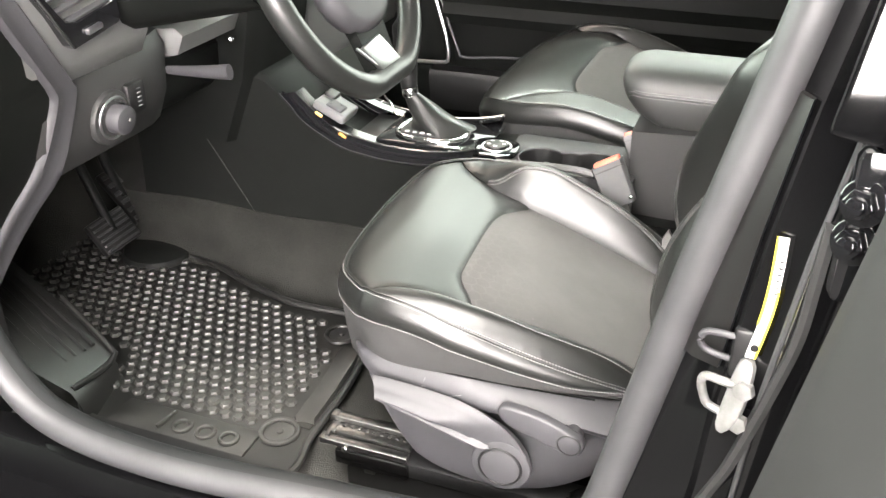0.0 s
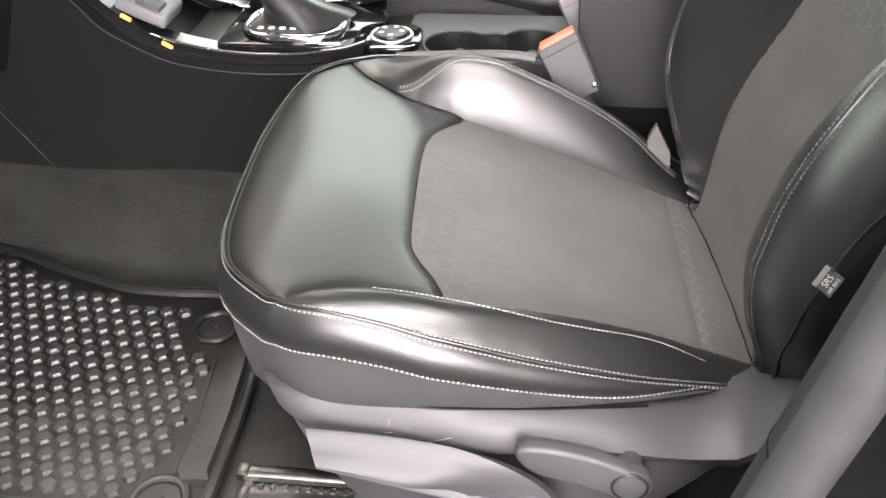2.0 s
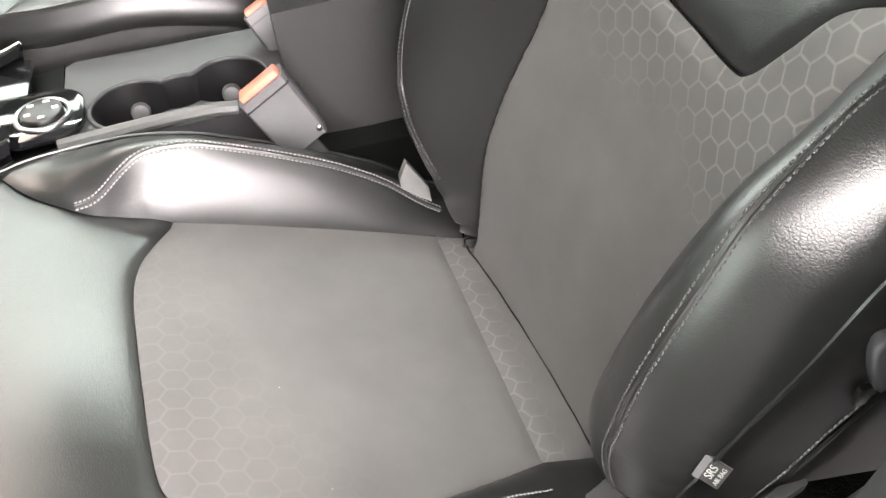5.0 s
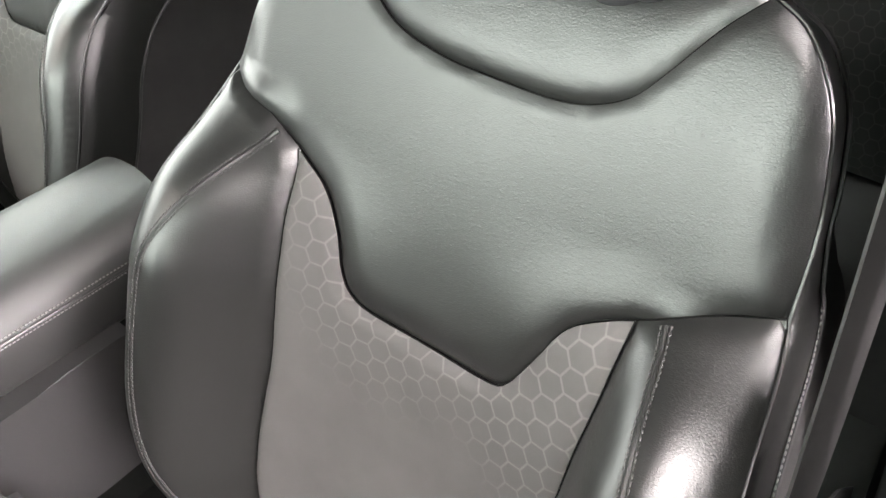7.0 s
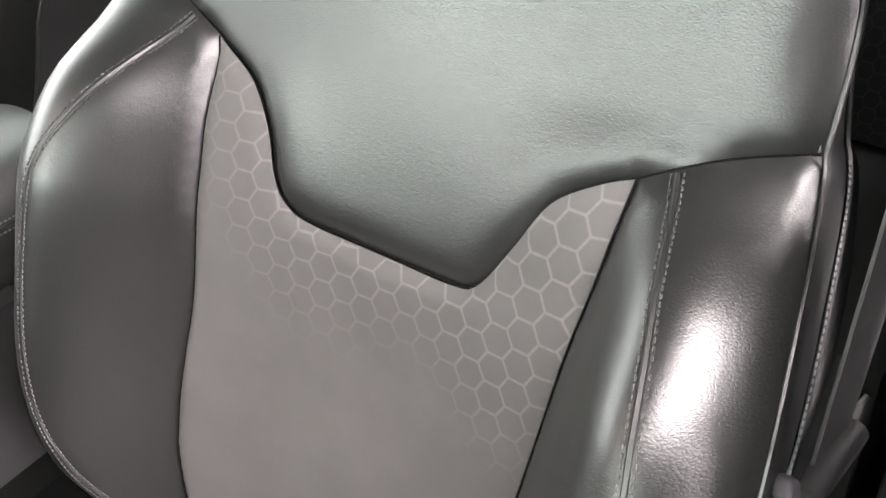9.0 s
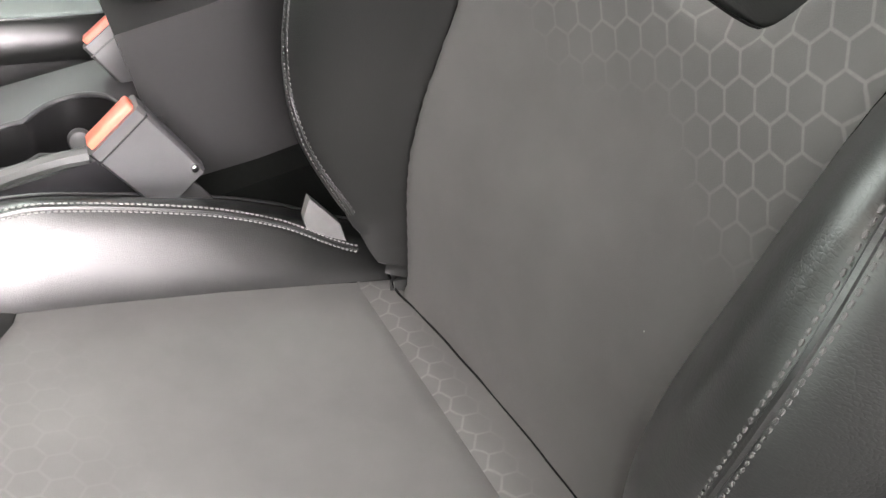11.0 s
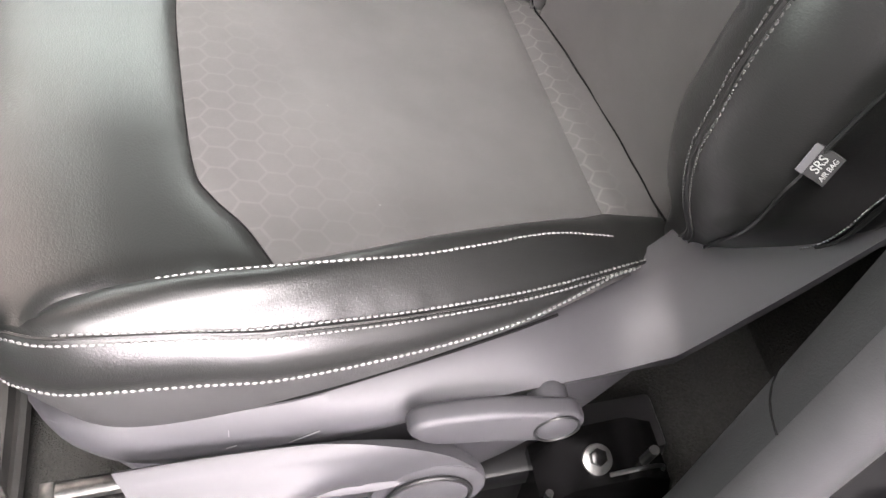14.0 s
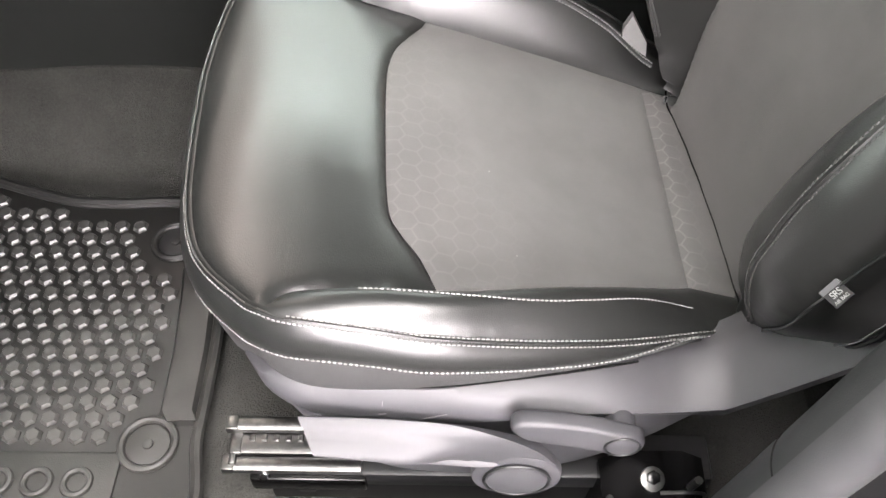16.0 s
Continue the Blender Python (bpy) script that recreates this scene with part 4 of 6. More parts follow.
        fm = Matrix((tuple(along), tuple(-outw), tuple(nn))).transposed().to_4x4()
        if fm.to_3x3().determinant() < 0:
            outw = -outw
            fm = Matrix((tuple(along), tuple(-outw), tuple(nn))).transposed().to_4x4()
        fm = fm @ Matrix.Scale(0.85, 4)
        fm.translation = Vector((0.020, 0.978, 0.467))
        tag = put("airbag_tag", prism([(-0.0115, -0.0165), (0.0115, -0.0165), (0.0115, 0.003), (-0.0115, 0.003)], fm, 0.0012, 0.0), SIDECLOTH, "dark cloth airbag tag with white lettering")
        put("tag_hem", prism([(-0.0115, -0.002), (0.0115, -0.002), (0.0115, 0.003), (-0.0115, 0.003)], fm @ Matrix.Translation((0, 0, 0.0012)), 0.001, 0.0), GREYPL, "grey folded hem", tag)
        return seat, tag, fm
    return seat, None, None


driver, tag, tag_frame = build_seat("driver_seat", "black leather driver seat with grey honeycomb cloth inserts", Matrix(), True)
MIRROR = 1.72
turn_p = Matrix.Translation((-0.015, 2 * MIRROR, 0.012)) @ Matrix.Diagonal((1, -1, 1, 1))
inner_roll[:] = [0.4, 0.0]
build_seat("passenger_seat", "black leather passenger seat with grey cloth inserts beside the console", turn_p, False, 0.143, 0.16)

# ---------------------------------------------------------------- large structure
structure("ground", box_bm((-0.5, 1.0, -0.42), (12, 11, 0.04), 0), CONCRETE, "grey concrete garage floor under the car", "floor")
for nm, c, s in (("wall_north", (-6.5, 1.0, 1.2), (0.2, 11, 3.2)), ("wall_south", (5.5, 1.0, 1.2), (0.2, 11, 3.2)),
                 ("wall_west", (-0.5, -4.5, 1.2), (12, 0.2, 3.2)), ("wall_east", (-0.5, 6.5, 1.2), (12, 0.2, 3.2))):
    structure(nm, box_bm(c, s, 0), PLASTER, "plain grey plastered garage wall", "wall")
structure("ceiling", box_bm((-0.5, 1.0, 2.9), (12.4, 11.4, 0.15), 0), PLASTER, "plain grey garage ceiling", "ceiling")


def ceiling_lamp(at, size, mat):
    lamp = thing("ceiling_lamp", at, "white ceiling lamp in the garage", "lamp", "garage lamps")
    part("housing", box_bm((at[0], at[1], at[2] + 0.035), (size[0] + 0.06, size[1] + 0.06, 0.06), 0.01), WHITE, lamp)
    part("diffuser", box_bm((at[0], at[1], at[2] - 0.005), (size[0], size[1], 0.02), 0.004), mat, lamp)


ceiling_lamp((0.05, -0.36, 2.75), (2.9, 1.7), LAMP)
ceiling_lamp((-1.95, 3.3, 2.75), (1.5, 1.4), LAMP_WARM)
ceiling_lamp((-0.2, 3.93, 2.75), (3.2, 0.12), BATTEN)


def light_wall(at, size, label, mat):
    """A tall glowing panel added out of view to light the cabin and its reflections."""
    lw = thing("added_light_panel", (at[0], at[1], -0.4), label, "lamp", "studio lamps")
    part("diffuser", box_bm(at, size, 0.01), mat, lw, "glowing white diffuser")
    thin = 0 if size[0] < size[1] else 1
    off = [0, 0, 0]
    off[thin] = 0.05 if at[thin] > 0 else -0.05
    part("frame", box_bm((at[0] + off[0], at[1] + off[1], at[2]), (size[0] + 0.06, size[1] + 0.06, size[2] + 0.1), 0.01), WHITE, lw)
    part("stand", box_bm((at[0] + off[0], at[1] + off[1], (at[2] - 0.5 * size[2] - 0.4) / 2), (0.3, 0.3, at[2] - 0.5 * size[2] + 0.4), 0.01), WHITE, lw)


# three added panels, out of view, for fill and highlights
light_wall((-0.2, 4.0, 1.2), (3.4, 0.03, 1.15), "added unseen light panel beside the passenger door", PANEL)
light_wall((-4.2, 2.2, 1.5), (0.03, 4.6, 2.2), "added unseen light panel in front of the car", PANEL_FRONT)

light_wall((0.7, -2.6, 1.55), (3.4, 0.03, 1.7), "added unseen light panel beside the open driver door", PANEL_DOOR)

# car shell round the cabin
def plate(pts, thick, axis):
    """A closed plate from a polygon in 3D, thick along axis."""
    bm = bmesh.new()
    f = bm.faces.new([bm.verts.new(p) for p in pts])
    r = bmesh.ops.extrude_face_region(bm, geom=[f])
    bmesh.ops.translate(bm, vec=Vector(axis) * thick, verts=[v for v in r["geom"] if isinstance(v, bmesh.types.BMVert)])
    return bm


structure("headliner", box_bm((0.45, 1.68, 1.42), (2.36, 1.45, 0.06), 0.02), HEADLINER, "dark cloth headliner under the roof", "ceiling")
grid_x = np.linspace(-1.75, 1.6, 60)


def floor_z(y):
    return lut(y, [0.9, 0.98, 1.5, 1.56, 1.62, 1.82, 1.88, 1.94, 2.5], [-0.012, -0.014, -0.014, 0.02, 0.135, 0.135, 0.02, -0.014, -0.014])


rings = []
for x in grid_x:
    fy = np.linspace(0.93, 2.52, 64)
    lift = 0.5 * smooth01((-1.35 - x) / 0.4) + 0.13 * smooth01((x - 0.18) / 0.1) * (1 - smooth01((x - 0.45) / 0.1))
    rings.append([(x, y, floor_z(y) + lift + 0.004 * math.sin(x * 17 + y * 9)) for y in fy])
structure("car_floor", loft(rings, False), CARPET, "dark grey carpet over the car floor and tunnel", "carpet")
structure("car_underbody", box_bm((-0.1, 1.7, -0.2), (3.6, 1.7, 0.3), 0.02), HARD, "dark underside of the car body", "car body")

# door opening: seal, sill and pillar
ring_path = spline([(-1.10, 0.885, 0.95), (-1.12, 0.882, 0.6), (-1.085, 0.885, 0.33), (-1.01, 0.878, 0.165), (-0.90, 0.868, 0.10), (-0.7, 0.866, 0.082), (-0.45, 0.88, 0.088),
                    (-0.25, 0.89, 0.095), (-0.12, 0.89, 0.12), (-0.06, 0.882, 0.165), (-0.038, 0.877, 0.21), (-0.018, 0.875, 0.30), (0.01, 0.873, 0.44), (0.042, 0.872, 0.60), (0.078, 0.872, 0.76), (0.113, 0.873, 0.92), (0.155, 0.90, 1.10), (0.19, 0.94, 1.36)], 0.012)


def seal_sweep(profile, recede=0.0):
    """Profile (out of the opening, towards the door) carried along the door opening."""
    p = np.array(ring_path)
    t = np.gradient(p, axis=0)
    t /= np.linalg.norm(t, axis=1)[:, None]
    out = np.array((0, -1.0, 0))
    inw = np.cross(t, out)
    inw /= np.linalg.norm(inw, axis=1)[:, None]
    tuck = smooth01((p[:, 2] - 0.50) / 0.2) * (p[:, 0] > -0.3)
    back = recede * tuck
    return loft([[p[i] + inw[i] * a + out * b * (1 - 0.8 * tuck[i] * (b < -0.014)) + np.array((back[i] * min(1, max(0, (-b - 0.013) / 0.03)), 0, 0)) for a, b in profile] for i in range(len(p))], True, True)


door_frame = thing("door_frame", (-0.5, 0.86, 0.05), "driver door opening with rubber seal and black painted pillar", "door frame", kind="structure")
part("door_seal", seal_sweep([(0.0225 * math.cos(t), 0.010 + 0.0245 * math.sin(t)) for t in np.linspace(-0.9, 3.3, 24)]), SEAL, door_frame, "grey rubber door seal")
TRIM_SIDE = [(-0.0221, 0.006), (-0.0222, -0.002), (-0.0205, -0.011), (-0.0165, -0.019), (-0.0105, -0.026), (-0.003, -0.0305), (0.005, -0.032)]
part("opening_trim", seal_sweep(TRIM_SIDE + [(0.014, -0.030), (0.0175, -0.018), (0.0175, 0.0)], 0.045), LININGTRIM, door_frame, "dark grey plastic trim along the door opening")
part("opening_lip", seal_sweep([(0.0185, 0.010), (0.0235, 0.013), (0.0255, 0.009), (0.0245, 0.002), (0.0175, 0.0)]), HARD, door_frame, "dark rubber lip outside the seal")
# the joint between two lengths of the trim
jp = next(i for i in range(len(ring_path)) if ring_path[i][0] > -0.1 and ring_path[i][2] > 0.385)
jt = (np.array(ring_path[jp + 1]) - np.array(ring_path[jp])) / np.linalg.norm(np.array(ring_path[jp + 1]) - np.array(ring_path[jp]))
ji = np.cross(jt, (0, -1.0, 0))
part("trim_joint", tube(spline([tuple(np.array(ring_path[jp]) + ji * a * 1.005 + np.array((0, -b, 0)) - jt * 0.25 * (b + 0.01)) for a, b in TRIM_SIDE], 0.004), 0.0007, 6), SEAMBLACK, door_frame, "dark joint in the trim")
# painted sill and pillars
part("sill", loft([[(x, 0.93, 0.0), (x, 0.90, 0.055), (x, 0.865, 0.055), (x, 0.84, 0.045), (x, 0.80, 0.02), (x, 0.78, -0.04), (x, 0.74, -0.06), (x, 0.66, -0.09), (x, 0.62, -0.14), (x, 0.66, -0.25), (x, 0.93, -0.25)] for x in np.linspace(-1.5, 1.4, 12)], True, True), PAINT, door_frame, "black painted door sill")
part("sill_trim", loft([[(x, 0.955, 0.0), (x, 0.945, 0.05), (x, 0.925, 0.075), (x, 0.90, 0.075), (x, 0.90, 0.0)] for x in np.linspace(-1.05, -0.1, 10)], True, True), HARD, door_frame, "dark plastic sill trim")
zz = np.array([0.02, 0.12, 0.22, 0.34, 0.5, 0.66, 0.8, 0.95, 1.1, 1.25])
xi = lut(zz, [0.0, 0.2, 0.33, 0.56, 0.71, 0.87, 1.25], [-0.06, -0.03, -0.005, 0.034, 0.07, 0.106, 0.17])
wd = lut(zz, [0.0, 0.3, 0.45, 0.6, 0.75, 1.25], [0.11, 0.085, 0.062, 0.045, 0.018, 0.012])
xi = xi + 0.012
wd = wd * 0.75
# only the upper flange gets the greyed colour of the painted reflection
part("pillar_inner_face", loft([[(x, 0.852, z), (x + 0.35 * w, 0.837, z), (x + w, 0.825, z), (x + w + 0.002, 0.83, z), (x + w, 0.86, z), (x, 0.86, z)] for x, w, z in zip(xi, wd, zz) if 0.45 < z < 0.85], True, True), FLANGE_SHEEN, door_frame, "black pillar flange, greyed to stand in for a reflection")
part("pillar_face", loft([[(x, 0.858, z), (x + w + 0.002, 0.832, z), (x + w + 0.008, 0.814, z), (x + w + 0.03, 0.808, z), (x + w + 0.045, 0.80, z), (x + w + 0.05, 0.79, z), (x + w + 0.07, 0.785, z), (x + w + 0.11, 0.80, z), (x + w + 0.11, 0.90, z), (x, 0.90, z)] for x, w, z in zip(xi, wd, zz)], True, True), PAINT, door_frame, "black painted centre pillar")
part("pillar_rib", tube([(x + w + 0.047, 0.797, z) for x, w, z in zip(xi, wd, zz)], 0.004, 8), SEAL, door_frame, "rubber bead along the pillar")
strip = np.array(spline([(0.150, 0.7845, 0.70), (0.1475, 0.784, 0.64), (0.1445, 0.7845, 0.58), (0.133, 0.787, 0.516), (0.120, 0.791, 0.456), (0.106, 0.8005, 0.392), (0.093, 0.8055, 0.352), (0.07, 0.806, 0.29)], 0.012))
part("pillar_strip", loft([[(x - 0.0055, y - 0.002, z), (x, y - 0.0045, z), (x + 0.0055, y - 0.003, z), (x + 0.006, y + 0.012, z), (x - 0.006, y + 0.012, z)] for x, y, z in strip], True, True), DOORCARD, door_frame, "grey sealant strip along the pillar", smooth=False)
part("pillar_trim", box_bm((0.77, 0.925, 0.66), (0.98, 0.022, 1.38), 0.008), SIDECLOTH, door_frame, "black inner trim of the centre pillar")

# ---------------------------------------------------------------- other walls of the cabin
doorp = thing("passenger_door", (-0.3, 2.56, 0.0), "closed black passenger door with an armrest and chrome trim", "car door")
part("door_panel", box_bm((-0.35, 2.60, 0.33), (1.6, 0.08, 0.8), 0.02), CONSOLE, doorp, "dark moulded door panel")
part("door_armrest", loft([[(x, 2.57, 0.36), (x, 2.50, 0.37), (x, 2.485, 0.40), (x, 2.50, 0.43), (x, 2.57, 0.45)] for x in np.linspace(-0.85, 0.3, 10)], True, True), CONSOLE, doorp)
part("door_pocket", loft([[(x, 2.57, 0.08), (x, 2.52, 0.09), (x, 2.505, 0.20), (x, 2.515, 0.215), (x, 2.57, 0.22)] for x in np.linspace(-0.9, 0.1, 10)], True, True), HARD, doorp)
part("chrome_trim", tube(spline([(-0.93, 2.49, 0.245), (-0.85, 2.488, 0.25), (-0.83, 2.488, 0.262), (-0.838, 2.49, 0.33), (-0.875, 2.50, 0.44)], 0.01), 0.006, 8, up=(0, 1, 0)), SATIN, doorp, "satin chrome strip")
part("trim_edge", tube(spline([(-0.86, 2.50, 0.44), (-0.80, 2.485, 0.30), (-0.775, 2.482, 0.275), (-0.64, 2.48, 0.287), (-0.3, 2.48, 0.30)], 0.012), 0.004, 8, up=(0, 1, 0)), SEAL, doorp)
reardoor = thing("rear_passenger_door", (0.9, 2.56, 0.0), "closed black rear door beside the rear bench", "car door")
part("door_panel", box_bm((0.95, 2.60, 0.33), (0.95, 0.08, 0.8), 0.02), SOFT, reardoor)
part("inner_handle", box_bm((0.955, 2.545, 0.372), (0.035, 0.03, 0.045), 0.008), CHROME, reardoor, "chrome inner door handle")
structure("pillar_far", box_bm((0.62, 2.53, 0.6), (0.30, 0.10, 1.3), 0.03), BEIGE, "pale beige centre pillar trim on the far side", "pillar")
structure("cabin_back", box_bm((1.62, 1.72, 0.4), (0.06, 1.7, 1.3), 0), HARD, "dark rear end of the cabin", "panel")
structure("firewall", box_bm((-1.85, 1.72, 0.3), (0.08, 1.75, 1.1), 0), HARD, "dark bulkhead in front of the footwells", "panel")
structure("door_hinge_pillar", loft([[(x, 0.87, -0.1), (x, 0.86, 0.95), (x, 1.0, 0.95), (x, 1.0, -0.1)] for x in (-1.75, -1.14)], True, True), HARD, "dark front pillar beside the footwell", "pillar")

bench = thing("rear_bench", (1.05, 1.72, 0.0), "dark grey rear bench seat with honeycomb cloth", "car seat")


def bench_panel(x0, x1, z0, z1):
    def surf(q, sink):
        t = (q[:, 1] - z0) / (z1 - z0)
        return np.stack([x0 + (x1 - x0) * t + 0.02 * np.sin(q[:, 0] * 6) + sink, q[:, 0], q[:, 1]], 1)
    poly = polyline([(0.98, z0), (2.44, z0), (2.44, z1), (0.98, z1), (0.98, z0)], 0.03)[:-1]
    return panel_bm(poly, surf, 0.04, 0.05, 0.03, lambda q: 0.7 * np.ones(len(q)))


part("bench_backrest", bench_panel(0.95, 1.2, 0.28, 0.95), DARKHEX, bench, "dark cloth backrest")
part("bench_cushion", loft([[(x, 0.98, 0.0), (x, 0.98, z), (x, 1.72, z + 0.02), (x, 2.44, z), (x, 2.44, 0.0)] for x, z in ((0.52, 0.2), (0.54, 0.28), (0.6, 0.31), (0.95, 0.27), (1.05, 0.25))], True, True), SIDECLOTH, bench)
part("bench_frame", box_bm((1.3, 1.72, 0.45), (0.2, 1.46, 0.95), 0.03), SIDECLOTH, bench)

# ---------------------------------------------------------------- floor mat
mat_o = spline([(-0.578, 0.965), (-0.573, 1.08), (-0.575, 1.22), (-0.588, 1.325), (-0.62, 1.40), (-0.665, 1.452), (-0.76, 1.452), (-0.84, 1.458), (-0.96, 1.496), (-1.06, 1.535), (-1.2, 1.56),
                (-1.36, 1.56), (-1.46, 1.50), (-1.49, 1.38), (-1.44, 1.27), (-1.28, 1.20), (-1.08, 1.17), (-1.045, 1.06), (-0.98, 0.985), (-0.8, 0.965)], 0.012, True)
mat_t = thing("floor_mat", (-1.0, 1.25, 0.0), "dusty black rubber floor mat with raised hexagons", "floor mat")


def mat_z(x):
    return 0.42 * np.clip(-1.32 - np.asarray(x), 0, 1) ** 1.3


def mat_surface(q, sink):
    return np.stack([q[:, 0], q[:, 1], mat_z(q[:, 0]) + 0.003 - 0.3 * sink], 1)


# the sheet's darker colour carries the shade between the hexagons
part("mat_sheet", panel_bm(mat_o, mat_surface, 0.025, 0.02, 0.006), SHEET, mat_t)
lip = np.column_stack([mat_o, mat_z(mat_o[:, 0]) + 0.008])
part("mat_lip", tube(lip, 0.008, 8, closed=True), RUBBER, mat_t, "raised rubber lip")
part("mat_border", loft([[(-0.628 - 0.012 * t, y, 0.003), (-0.622 - 0.012 * t, y, 0.014), (-0.60 - 0.01 * t, y, 0.018), (-0.584 - 0.01 * t, y, 0.017), (-0.576 - 0.01 * t, y, 0.003)]
                         for y, t in ((1.095, -0.8), (1.11, 0), (1.2, 0.2), (1.29, 0.9), (1.335, 1.4))], True, True), RUBBER, mat_t, "raised flat border")
part("mat_strip", loft([[(x, 0.975, 0.004), (x, 0.985, 0.009), (x, 1.052, 0.009), (x, 1.058, 0.004)] for x in np.linspace(-0.94, -0.66, 8)], True, True), RUBBER, mat_t, "smooth strip with a raised emblem")
for c, r in (((-0.632, 1.068, 0.007), 0.033), ((-0.664, 1.383, 0.006), 0.031)):
    ring_p = part("mat_eyelet", torus(c, (0, 0, 1), r, 0.005, 36, 8), RUBBER, mat_t, "round fixing eyelet")
    part("eyelet_cap", disc((c[0], c[1], c[2] - 0.004), (0, 0, 1), r - 0.006, 0.008, 32, 0.002), HARD if c[1] > 1.2 else RUBBER, ring_p)
    part("eyelet_stud", disc((c[0], c[1], c[2] + 0.001), (0, 0, 1), 0.007, 0.006, 16, 0.002), RUBBER, ring_p)
# emblem drawn as plain rounded shapes
for i, (x, w) in enumerate(((-0.842, 0.022), (-0.80, 0.036), (-0.752, 0.036), (-0.704, 0.036))):
    if i == 0:
        bm = tube(spline([(x, 0.998, 0.012), (x + 0.004, 1.012, 0.012), (x + 0.006, 1.045, 0.012)], 0.006), 0.0045, 8)
    else:
        bm = torus((x, 1.016, 0.011), (0, 0, 1), 0.0155, 0.0045, 28, 8)
    part("emblem_shape", bm, RUBBER, mat_t)
# raised hexagons: single ones where the camera passes near, the far ones joined
def hex_verts(cx_, cy_, z, r=0.0120, h=0.0066):
    v = []
    for rr, zz_ in ((r, -0.001), (r * 0.95, 0.45 * h), (r * 0.72, h)):
        v += [(cx_ + rr * math.cos(math.pi / 6 + k * math.pi / 3), cy_ + rr * math.sin(math.pi / 6 + k * math.pi / 3), z + zz_) for k in range(6)]
    f = [tuple(range(12, 18))] + [(b + k, b + (k + 1) % 6, b + 6 + (k + 1) % 6, b + 6 + k) for b in (0, 6) for k in range(6)]
    return v, f


v, f = hex_verts(0, 0, 0)
hex_mesh = bpy.data.meshes.new("hexagon")
hex_mesh.from_pydata([tuple(np.array(p) * S) for p in v], [], f)
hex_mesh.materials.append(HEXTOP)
ii, jj = np.meshgrid(np.arange(40), np.arange(26))
cand = np.stack([(-0.64 - 0.0275 * (ii + 0.5 * (jj % 2))).ravel(), (1.078 + 0.0238 * jj).ravel()], 1)
cand = cand[inside(cand, mat_o)]
cand = cand[edge_distance(cand, mat_o) > 0.022]
clear = np.minimum(np.hypot(cand[:, 0] + 0.632, cand[:, 1] - 1.068), np.hypot(cand[:, 0] + 0.664, cand[:, 1] - 1.383)) > 0.048
clear &= np.hypot((cand[:, 0] + 1.235) / 0.085, (cand[:, 1] - 1.545) / 0.085) > 1
spots = [tuple(p) for p in cand[clear & ((cand[:, 0] < -0.645) | (cand[:, 1] > 1.34))]]
spots.sort(key=lambda p: -p[0])
for x, y in spots[:300]:
    o = new("hexagon", hex_mesh)
    o.parent = mat_t
    o.location = (Vector((x, y, float(mat_z(x)) + 0.003)) - Vector((-1.0, 1.25, 0.0))) * S
V, F = [], []
for x, y in spots[300:]:
    v, f = hex_verts(x, y, float(mat_z(x)) + 0.003)
    F += [tuple(k + len(V) for k in g) for g in f]
    V += v
me = bpy.data.meshes.new("hexagon_field")
me.from_pydata(V, [], F)
bm = bmesh.new()
bm.from_mesh(me)
bpy.data.meshes.remove(me)
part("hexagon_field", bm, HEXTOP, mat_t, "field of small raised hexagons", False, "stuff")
# smooth mound under the accelerator, at the mat's far edge
part("heel_pad", loft([[(-1.235 + 0.088 * k * math.cos(a), 1.55 + 0.088 * k * math.sin(a), z) for a in np.linspace(0, 2 * math.pi, 40, endpoint=False)] for k, z in ((1.0, 0.001), (0.985, 0.012), (0.93, 0.018), (0.5, 0.024), (0.05, 0.026))], True, True), CONSOLE, mat_t, "smooth round pad")
# foot rest wedge with ribs
rest = part("foot_rest", loft([[(-1.33, 1.20, 0.16), (-1.20, 1.165, 0.12), (-1.03, 1.115, 0.055), (-1.008, 1.108, 0.03), (-1.0, 1.10, 0.0)],
                               [(-1.36, 1.10, 0.18), (-1.22, 1.06, 0.13), (-1.01, 1.02, 0.06), (-0.985, 1.015, 0.035), (-0.975, 1.01, 0.0)],
                               [(-1.38, 0.99, 0.19), (-1.24, 0.98, 0.14), (-1.0, 0.975, 0.06), (-0.975, 0.97, 0.035), (-0.965, 0.965, 0.0)]], False), RUBBER, mat_t, "sloping rubber foot rest")
for k in range(6):
    y = 1.12 - 0.022 * k
    part("rest_rib", tube(polyline([(-1.27 - 0.002 * k, y + 0.04, 0.152), (-1.05 - 0.002 * k, y - 0.02, 0.072)], 0.03), 0.004, 6), RUBBER, rest)
part("rest_rim", tube(spline([(-1.17, 1.165, 0.115), (-1.03, 1.118, 0.06), (-1.01, 1.105, 0.052), (-1.0, 1.06, 0.055), (-1.005, 0.985, 0.06)], 0.012), 0.006, 8), RUBBER, rest)

